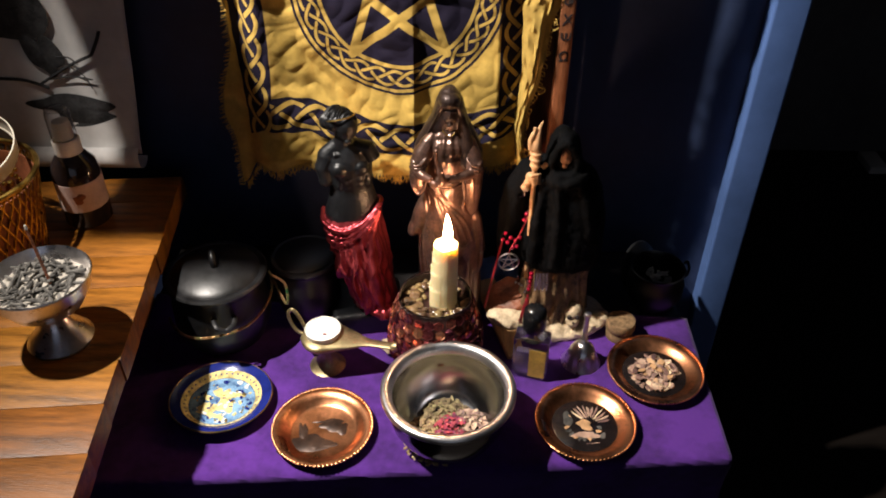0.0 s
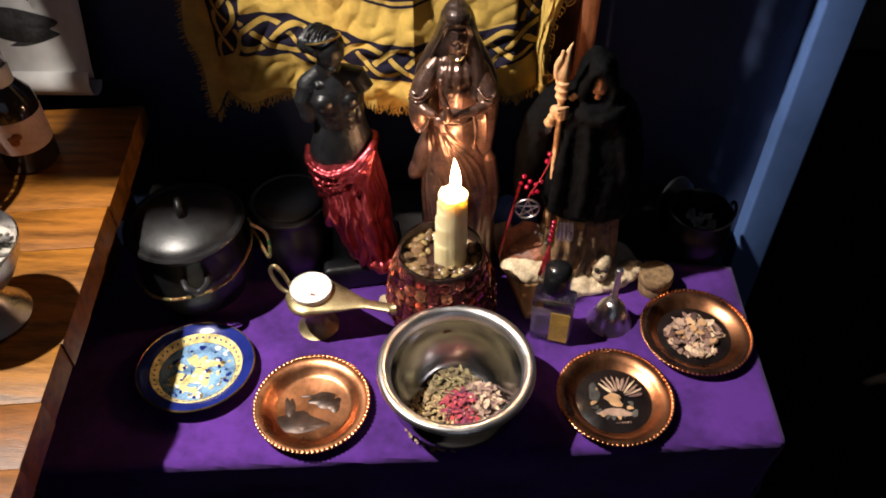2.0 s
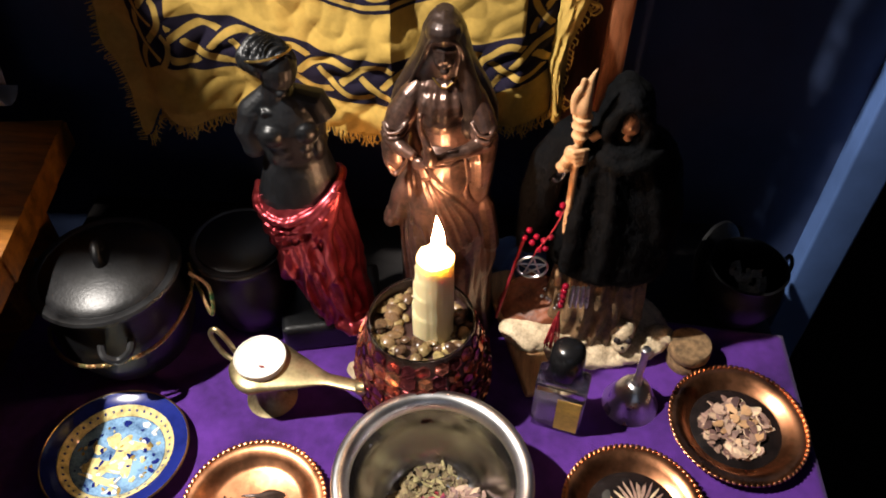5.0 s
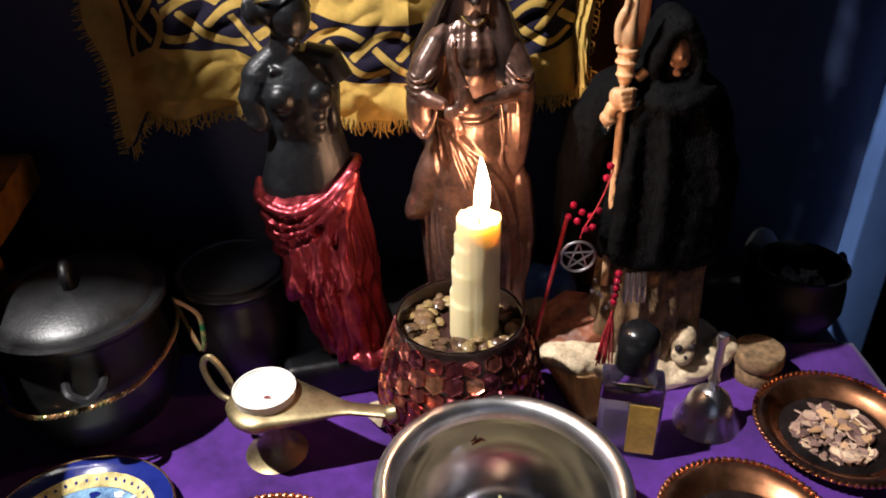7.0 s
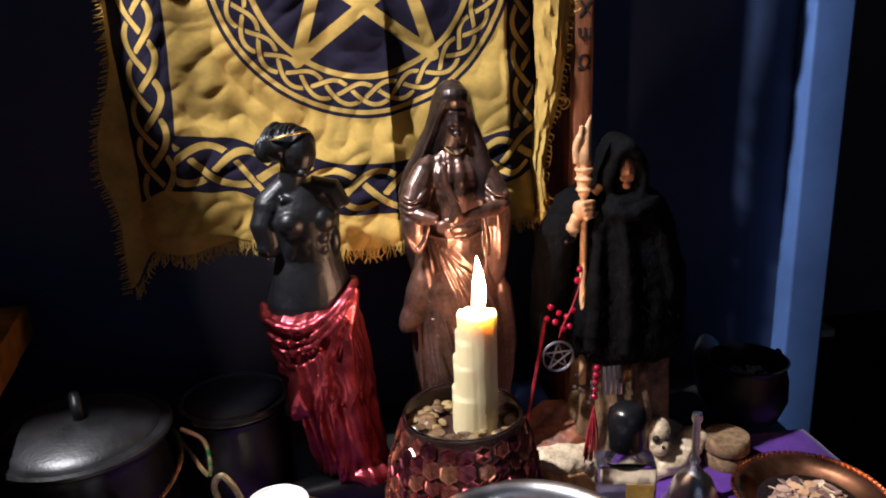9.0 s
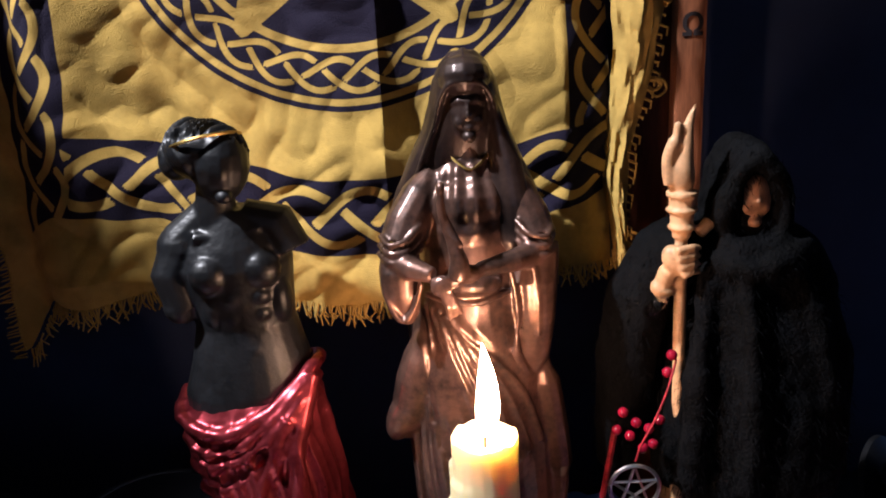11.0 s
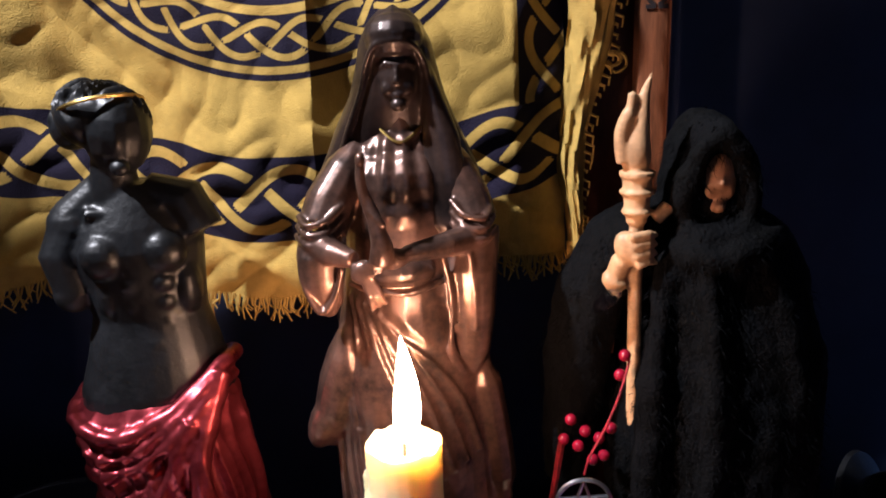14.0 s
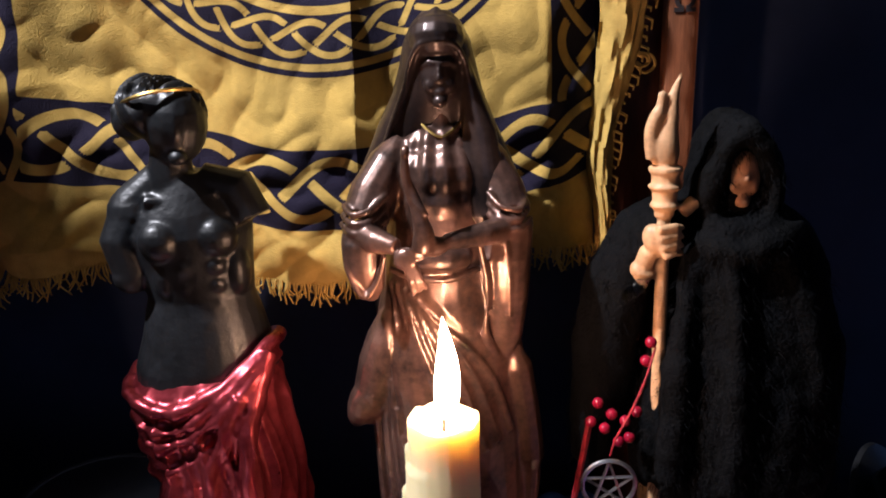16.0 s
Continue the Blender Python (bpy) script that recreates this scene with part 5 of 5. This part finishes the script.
big = cauldron(-0.240, 0.812, 0.0600, 0.103, "black cast iron cauldron with a domed lid and loop knob", turn=-70)
for s in (1, -1):
    ear = curve([(0.058 * s, -0.012, 0.080), (0.069 * s, -0.010, 0.078), (0.072 * s, 0, 0.073), (0.069 * s, 0.010, 0.078), (0.058 * s, 0.012, 0.080)], 5)
    put("ear", *tube(ear, 0.0036, 8), M["iron"], big)
small = cauldron(-0.138, 0.858, 0.0420, 0.094, "dark glazed pot with a flat lid", knob=False, mat_name="blackware")
small2 = cauldron(0.326, 0.893, 0.0380, 0.064, "small black cauldron holding pale ash", lid=False, knob=False, turn=20)
put("ash", *moved(flakes(24, 0.018, 3, 0.006, 0.010, 0.0), pose(0.0, 0.0, 0.045)), M["sand"], small2, "pale ash and chips")["kind"] = "stuff"
put("lid", *moved(revolve([(0, 0), (0.034, 0), (0.037, 0.002), (0.036, 0.005), (0.020, 0.009), (0, 0.010)], 40), pose(-0.006, 0.041, 0.036, 72, 0, 24)), M["iron"], small2, "lid leaning behind")
put("ring", *tube(curve([(0.038, 0.0, 0.050), (0.046, 0.003, 0.060), (0.050, 0, 0.050), (0.046, -0.003, 0.040)], 5, True), 0.0020, 8, True), M["iron"], small2)
gar = thing("garland", (-0.240, 0.812, TOP), "twisted green and gold tinsel garland round the cauldron", "garland")
pts = []
for k in range(260):
    a = radians(200 + 190 * k / 259)
    pts.append((0.0650 * math.cos(a), 0.0650 * math.sin(a), 0.054 + 0.034 * (k / 259) - 0.006 * math.sin(math.pi * k / 259) + 0.001 * math.sin(k * 0.07)))
tw = []
for ph in (0, math.pi):
    tw.append(tube([(p[0] * (1 + 0.016 * math.cos(i * 0.8 + ph)), p[1] * (1 + 0.016 * math.cos(i * 0.8 + ph)), p[2] + 0.0011 * math.sin(i * 0.8 + ph)) for i, p in enumerate(pts)], 0.0010, 5))
put("strand", *join(*tw), M["garland"], gar)
tail = curve([pts[-1], (0.085, -0.010, 0.070), (0.083, 0.004, 0.090), (0.066, 0.010, 0.100)], 8)
put("tail", *tube(tail, 0.0018, 6), M["garland"], gar)

# ---- oil lamp ----
ol = thing("oil_lamp", (-0.103, 0.763, TOP + 0.003), "aged brass oil lamp with a long spout holding a tealight", "oil lamp", turn=-11)
put("foot", *revolve([(0, 0), (0.022, 0), (0.0225, 0.002), (0.019, 0.004), (0.011, 0.012), (0.0075, 0.022), (0.010, 0.040), (0, 0.042)], 40), M["brass"], ol)
rings = []
for k in range(19):
    s = k / 18
    x = -0.027 + 0.119 * s
    w = 0.0300 * math.sqrt(max(0.0, 1 - ((s - 0.22) / 0.24) ** 2)) if s < 0.22 else 0.0300 * max(0.0, 1 - ((s - 0.22) / 0.50)) ** 1.25 + 0.0058 * min(1, (s - 0.22) / 0.3)
    w = max(w, 0.003)
    rings.append((x, 0, 0.051 + 0.001 * max(0, s - 0.5), w, max(0.004, w * 0.52)))
V, F = [], []
for x, cy, cz, rx, rz in rings:
    for i in range(24):
        a = 2 * math.pi * i / 24
        V.append((x, rx * math.cos(a), cz + (rz * math.sin(a) if math.sin(a) < 0 else rz * 0.42 * math.sin(a))))
for k in range(18):
    for i in range(24):
        F.append((k * 24 + i, k * 24 + (i + 1) % 24, (k + 1) * 24 + (i + 1) % 24, (k + 1) * 24 + i))
F += [tuple(range(24)), tuple(reversed(range(18 * 24, 19 * 24)))]
put("body", V, F, M["brass"], ol)
put("handle", *tube(curve([(-0.024, 0, 0.046), (-0.038, 0.002, 0.052), (-0.046, 0.004, 0.072), (-0.040, 0.004, 0.082), (-0.032, 0.003, 0.074), (-0.026, 0.002, 0.060), (-0.022, 0, 0.052)], 6), 0.0024, 8), M["brass"], ol)
put("nozzle", *moved(revolve([(0, 0), (0.0062, 0), (0.0066, 0.003), (0.0050, 0.008), (0.0042, 0.008), (0, 0.006)], 20), pose(0.086, 0, 0.0490, 0, 62, 0)), M["brass"], ol)
tea = thing("tealight", (-0.1045, 0.7635, TOP + 0.0505), "white wax tealight in a thin pale cup", "tealight")
put("cup", *revolve([(0, 0), (0.0205, 0), (0.0212, 0.0135), (0.0219, 0.0150), (0.0209, 0.0146), (0.0202, 0.002), (0, 0.002)], 48), M["white_wax"], tea)
put("wax", *revolve([(0, 0.002), (0.0201, 0.002), (0.0205, 0.0138), (0.012, 0.0133), (0, 0.0130)], 48), M["white_wax"], tea)
put("wick", *tube([(0.001, -0.008, 0.0125), (0.003, -0.010, 0.0155), (0.006, -0.010, 0.0150)], 0.0007, 6), M["red_thread"], tea, "short reddish wick")

# ---- perfume bottle, bell, cork jar, board and tile ----
pb = thing("perfume_bottle", (0.150, 0.757, TOP + 0.003), "small square glass bottle with a black cap and an ochre label", "bottle", turn=-14)
put("glass", *box((0.043, 0.024, 0.066), (0, 0, 0.033), 0.004, segs=3), M["glass"], pb)
put("liquid", *box((0.036, 0.017, 0.038), (0, 0, 0.024), 0.003), M["lilac"], pb, "pale lilac liquid")
put("shoulder", *revolve([(0, 0.064), (0.016, 0.064), (0.011, 0.071), (0.009, 0.078), (0, 0.078)], 28), M["glass"], pb)
put("label", *box((0.020, 0.0006, 0.044), (0.009, -0.0127, 0.029)), M["gold_label"], pb, "ochre paper label", smooth=False)
put("cap", *revolve([(0, 0.075), (0.0130, 0.075), (0.0142, 0.077), (0.0142, 0.094), (0.0132, 0.104), (0.008, 0.109), (0, 0.110)], 32), M["black_plastic"], pb, "glossy black cap")

bell = thing("hand_bell", (0.216, 0.777, TOP + 0.003), "small silver hand bell with a slender handle", "bell")
put("bell", *revolve([(0.0235, 0), (0.0250, 0.001), (0.0230, 0.004), (0.0195, 0.010), (0.0175, 0.018), (0.0135, 0.027), (0.0080, 0.032), (0.0050, 0.0345), (0, 0.035)], 40), M["silver"], bell)
put("handle", *revolve([(0, 0.034), (0.0052, 0.034), (0.0030, 0.038), (0.0046, 0.042), (0.0028, 0.046), (0.0034, 0.062), (0.0028, 0.074), (0.0044, 0.078), (0.0038, 0.083), (0, 0.085)], 24), M["silver"], bell)
jar = thing("cork_jar", (0.271, 0.826, TOP + 0.003), "little glass jar closed with a wide cork", "jar")
put("glass", *revolve([(0, 0), (0.0165, 0), (0.0175, 0.002), (0.0175, 0.013), (0.015, 0.017), (0, 0.017)], 36), M["cork"], jar)
put("cork", *revolve([(0, 0.016), (0.0180, 0.016), (0.0192, 0.0175), (0.0192, 0.028), (0.0180, 0.0295), (0, 0.0298)], 36), M["cork"], jar, "flat cork stopper")
v, f = moved(box((0.030, 0.128, 0.010), (0, 0, 0), 0.0035, segs=3), pose(0.116, 0.838, TOP + 0.022, 11, 0, 20))
tagged(put("wooden_strip", v, f, M["board"]), "flat worn pine strip lying on the cloth", "wood strip")
v, f = moved(box((0.030, 0.020, 0.012), (0, 0, 0), 0.003), pose(-0.022, 0.792, TOP + 0.012, 0, 20, 40))
tagged(put("stone_chip", v, f, M["bone"]), "small rough cream stone chip beside the holder", "stone")

# ---- bead string with pendant and tassel on the cloaked statue ----
beads = thing("bead_string", (0, 0, 0), "string of red glass beads with a silver pentacle and red tassel", "beads")
rng = random.Random(8)
line = curve([(0.140, 0.828, 0.742), (0.135, 0.824, 0.728), (0.128, 0.822, 0.712), (0.122, 0.822, 0.700), (0.120, 0.824, 0.690)], 4)
spots = [(px, py, pz + (0.012 if pz < 0.71 else 0.006)) for px, py, pz in ((0.138, 0.8285, 0.738), (0.136, 0.8285, 0.729), (0.115, 0.830, 0.702), (0.121, 0.828, 0.697), (0.127, 0.827, 0.694), (0.132, 0.826, 0.699), (0.118, 0.828, 0.690), (0.129, 0.826, 0.686), (0.124, 0.826, 0.684), (0.112, 0.831, 0.692))]
for p in spots:
    put("bead", *ball(p, 0.0027, n=14), M["red_bead"], beads)
put("cord", *tube(line, 0.0006, 6), M["red_thread"], beads)
pc = (0.1205, 0.8285, 0.672)
ringp = [(pc[0] + 0.0125 * math.cos(2 * math.pi * k / 32), pc[1], pc[2] + 0.0125 * math.sin(2 * math.pi * k / 32)) for k in range(32)]
star = [(pc[0] + 0.012 * math.cos(radians(90 + 144 * k)), pc[1], pc[2] + 0.012 * math.sin(radians(90 + 144 * k))) for k in range(5)]
put("pendant", *join(tube(ringp, 0.0011, 8, True), *[tube([star[k], star[(k + 1) % 5]], 0.0008, 6) for k in range(5)]), M["silver"], beads, "silver pentacle pendant")
put("cord", *tube(curve([(0.112, 0.836, 0.700), (0.106, 0.838, 0.66), (0.100, 0.842, 0.62), (0.094, 0.842, 0.585)], 5), 0.0016, 6), M["red_thread"], beads)
for k in range(5):
    put("bead", *ball((0.1485 - 0.0004 * k, 0.8160, 0.664 - 0.0062 * k), 0.0030, n=12), M["red_bead"], beads)
th = []
for k in range(46):
    a, q = rng.uniform(0, 6.28), rng.uniform(0, 0.0045)
    th.append(tube([(0.1465, 0.8155, 0.632), (0.145 + q * math.cos(a), 0.8135 + q * math.sin(a) * 0.5, 0.612), (0.1430 + 1.7 * q * math.cos(a), 0.812 + 0.7 * q * math.sin(a), 0.590 - rng.uniform(0, 0.008))], 0.0005, 4))
put("tassel", *join(*th), M["red_thread"], beads, "dark red silk tassel")
for k in range(4):
    put("charm", *tube([(0.155 + 0.004 * k, 0.816, 0.664), (0.154 + 0.0045 * k, 0.814, 0.648), (0.1545 + 0.0045 * k, 0.814, 0.640)], [0.0016, 0.0022, 0.0012], 8), M["silver"], beads)
for k in range(9):
    put("charm", *ball((0.136 + rng.uniform(-0.006, 0.014), 0.816, 0.652 + rng.uniform(-0.018, 0.008)), 0.0016, n=8), M["silver"], beads)

# ---- desk and what stands on it ----
desk = thing("desk", (0, 0, 0), "oiled oak plank desk with a worn rounded edge", "desk")
ang = math.degrees(math.atan2(0.052, 0.49))
base = pose(-0.305, 0.937, DESK, 0, 0, ang)
for k in range(17):
    y0 = -0.030 - 0.0560 * k
    put("plank", *moved(box((1.05, 0.0558, 0.030), (-0.525 + 0.0008 * ((k * 7) % 3 - 1), y0 + 0.001, -0.0152 - 0.0002 * ((k * 5) % 3)), 0.0007, segs=2), base), M["oak"], desk)
put("back_rail", *moved(box((1.05, 0.004, 0.026), (-0.525, -0.0005, -0.017), 0.001), base), M["oak"], desk)
for x in (-0.09, -0.95):
    for y in (-0.08, -0.88):
        put("leg", *moved(box((0.06, 0.06, DESK - 0.030), (x, y, -(DESK - 0.030) / 2 - 0.030), 0.004), base), M["oak"], desk)
put("apron", *moved(box((1.0, 0.02, 0.08), (-0.525, -0.06, -0.070), 0.003), base), M["oak"], desk)

poster = thing("hanging_print", (0, 0, 0), "pale canvas print with dark shapes, its foot curled on the desk", "poster")


def poster_point(u, v):
    x = -0.90 + 0.540 * u
    z = 1.24 - (1.24 - DESK - 0.020) * min(1.0, v / 0.9)
    y = 0.975 - 0.020 * math.exp(-((z - DESK) / 0.10)) + 0.004 * wob(x, z, 0, 8)
    x2 = x + 0.020 * max(0.0, (z - 0.76) / 0.2)
    if v > 0.9:
        a = (v - 0.9) / 0.1 * 4.2
        y = 0.957 - 0.016 * math.sin(a)
        z = DESK + 0.0185 - 0.016 * (1 - math.cos(a)) * (1.0) + 0.015
        z = DESK + 0.018 + 0.016 * math.cos(a)
    return x2, y, z


ob = put("canvas", *sheet(poster_point, 60, 90), M["paper"], poster)
s = ob.modifiers.new("thick", "SOLIDIFY")
s.thickness = 0.001


def print_patch(cx, cz, r, seed, sx, sz, turn=0.0):
    p = blot(40, r, seed, sx, sz, 0, 0.0006)
    return moved(p, pose(cx, 0.966, cz, 90, turn, 0))


put("dark_shape", *print_patch(-0.505, 0.955, 0.060, 3, 1.0, 1.15, 20), M["char"], poster, "rounded charcoal shape")
put("dark_shape", *print_patch(-0.455, 0.875, 0.026, 7, 0.7, 1.2, -20), M["char"], poster, "tapering charcoal shape")
put("dark_shape", *print_patch(-0.430, 0.800, 0.028, 5, 2.2, 0.65, 5), M["char"], poster, "low charcoal shape")
put("dark_shape", *print_patch(-0.420, 0.765, 0.020, 9, 2.0, 0.8, -8), M["char"], poster, "low charcoal shape")
tw = []
for a, b, w in (((-0.47, 0.835), (-0.395, 0.875), 0.0040), ((-0.395, 0.875), (-0.378, 0.905), 0.0042), ((-0.455, 0.842), (-0.402, 0.842), 0.0020), ((-0.425, 0.858), (-0.405, 0.830), 0.0016), ((-0.415, 0.862), (-0.440, 0.872), 0.0018), ((-0.52, 0.842), (-0.46, 0.830), 0.004)):
    mid = ((a[0] + b[0]) / 2 + 0.003, (a[1] + b[1]) / 2 + 0.004)
    put("twig_shape", *tube(curve([(a[0], 0.9655, a[1]), (mid[0], 0.9655, mid[1]), (b[0], 0.9655, b[1])], 5), w * 0.5, 6), M["char"], poster)

spray = thing("spray_bottle", (-0.388, 0.838, DESK + 0.001), "dark glass spray bottle with a pale label and white pump", "spray bottle")
put("body", *revolve([(0, 0), (0.024, 0), (0.0265, 0.003), (0.0265, 0.066), (0.0245, 0.078), (0.016, 0.090), (0.0125, 0.094), (0, 0.095)], 40), M["amber"], spray)
tag = put("label", *revolve([(0.0264, 0.024), (0.0269, 0.0245), (0.0269, 0.060), (0.0264, 0.0605)], 40), M["label"], spray, "pinkish paper label")
put("mark", *moved(blot(20, 0.0065, 2, 1, 1, 0, 0.0004), pose(0.0085, -0.0256, 0.043, 90, 0, 18)), M["rust"], tag, "small brown round mark")
put("collar", *revolve([(0, 0.092), (0.0150, 0.092), (0.0150, 0.108), (0.0140, 0.110), (0, 0.110)], 32), M["white_plastic"], spray)
put("pump", *revolve([(0, 0.109), (0.0105, 0.109), (0.0100, 0.128), (0.0088, 0.131), (0, 0.132)], 28), M["white_plastic"], spray)
put("overcap", *revolve([(0.0140, 0.108), (0.0138, 0.140), (0.0120, 0.146), (0, 0.147), (0, 0.1462), (0.0114, 0.1452), (0.0130, 0.139), (0.0132, 0.108)], 32), M["glass"], spray, "clear plastic overcap")

ib = thing("incense_bowl", (-0.336, 0.628, DESK + 0.001), "footed brushed metal bowl of ash and burnt incense stubs", "incense bowl")
put("foot", *revolve([(0, 0), (0.030, 0), (0.0315, 0.003), (0.026, 0.010), (0.016, 0.020), (0.0125, 0.030), (0.0160, 0.038), (0, 0.040)], 44), M["silver"], ib)
put("bowl", *revolve([(0, 0.036), (0.016, 0.037), (0.034, 0.048), (0.0445, 0.066), (0.0475, 0.078), (0.0485, 0.080), (0.0475, 0.0815), (0.0455, 0.078), (0.0425, 0.067), (0.032, 0.052), (0, 0.046)], 56), M["silver"], ib)
put("ash", *revolve([(0, 0.060), (0.038, 0.060), (0.0425, 0.067), (0.030, 0.0690), (0.012, 0.0700), (0, 0.0705)], 40), M["sand"], ib, "pale grey ash bed")
rng = random.Random(31)
stubs = []
for k in range(110):
    a, q = rng.uniform(0, 6.28), 0.036 * math.sqrt(rng.random())
    L, t = rng.uniform(0.008, 0.024), rng.uniform(0, 6.28)
    cx, cy, cz = q * math.cos(a), q * math.sin(a), 0.0695 + rng.uniform(0, 0.006)
    d = (0.5 * L * math.cos(t), 0.5 * L * math.sin(t), rng.uniform(-0.003, 0.004))
    if math.hypot(cx + d[0], cy + d[1]) > 0.042 or math.hypot(cx - d[0], cy - d[1]) > 0.042:
        continue
    stubs.append(tube([(cx - d[0], cy - d[1], cz - d[2]), (cx + d[0], cy + d[1], cz + d[2])], rng.uniform(0.0011, 0.0018), 6))
put("ash_debris", *join(*stubs), M["ash"], ib, "crumbling grey incense stubs")["kind"] = "stuff"
inc = thing("incense_stick", (-0.330, 0.630, DESK + 0.066), "dark incense stick with a pale burnt tip", "incense stick")
put("stick", *tube([(0.006, -0.004, 0.0), (-0.004, 0.006, 0.064)], 0.0014, 8), M["rust"], inc)
put("tip", *tube([(-0.004, 0.006, 0.064), (-0.0045, 0.0065, 0.068)], [0.0017, 0.0013], 8), M["sand"], inc, "pale ash tip")

bk = thing("wire_basket", (-0.478, 0.768, DESK + 0.001), "round gold wire mesh basket with a cream ribbon and trinkets", "basket")
wires = []
BRD, BH = 0.078, 0.100
for k in range(44):
    a = 2 * math.pi * k / 44
    for tw in (0.5, -0.5):
        wires.append(tube([((0.80 + 0.20 * s) * BRD * math.cos(a + tw * s) * (1 + 0.02 * math.sin(9 * s + k)), (0.80 + 0.20 * s) * BRD * math.sin(a + tw * s), BH * s) for s in (0, 0.2, 0.4, 0.6, 0.8, 1.0)], 0.0011, 5))
put("mesh", *join(*wires), M["gold_wire"], bk, "crossed gold wires")
put("hoop", *tube([(BRD * 1.01 * math.cos(2 * math.pi * k / 48), BRD * 1.01 * math.sin(2 * math.pi * k / 48), BH) for k in range(48)], 0.0032, 8, True), M["gold_wire"], bk)
put("lining", *revolve([(0, 0.002), (BRD * 0.78, 0.002), (BRD * 0.96, BH * 0.9), (BRD * 0.94, BH * 0.9), (BRD * 0.75, 0.006), (0, 0.006)], 48), M["rust"], bk, "brown lining")
put("ribbon", *moved(revolve([(BRD * 0.80, 0.0), (BRD * 0.82, 0.0), (BRD * 0.84, 0.018), (BRD * 0.82, 0.018)], 48), pose(-0.010, 0.020, BH + 0.006, 14, 4, 0)), M["white_ribbon"], bk, "cream ribbon band")
trink = []
for k in range(130):
    a, q = rng.uniform(0, 6.28), BRD * 0.8 * math.sqrt(rng.random())
    trink.append(ball((q * math.cos(a), q * math.sin(a), BH * 0.72 + rng.uniform(0, 0.012)), (rng.uniform(0.002, 0.005),) * 3, n=8))
put("trinkets", *join(*trink), M["gold_wire"], bk, "small gilt trinkets")["kind"] = "stuff"
put("gem", *ball((0.052, -0.035, BH * 0.85), (0.007, 0.007, 0.009), n=10), M["red_bead"], bk, "dark red glass gem")

bundle = []
for k in range(3):
    bundle.append(loft([(0.0, 0, 0, 0.030, 0.016), (0.012, 0, 0, 0.034, 0.020), (0.034, 0, 0, 0.026, 0.016), (0.050, 0, 0, 0.012, 0.008)]))
P, fc, N = blend([moved(b, pose(0.086 + 0.016 * k, 0.925 - 0.004 * k, TOP + 0.002 + 0.001 * k, 0, 6 * k - 6, 25 * k)) for k, b in enumerate(bundle)], 0.002)
P = P + N * np.array([0.003 * wob(p[0], p[1], p[2], 70) for p in P])[:, None]
tagged(put("blue_cloth", P, fc, M["trim"]), "crumpled blue cloth behind the statues", "cloth")
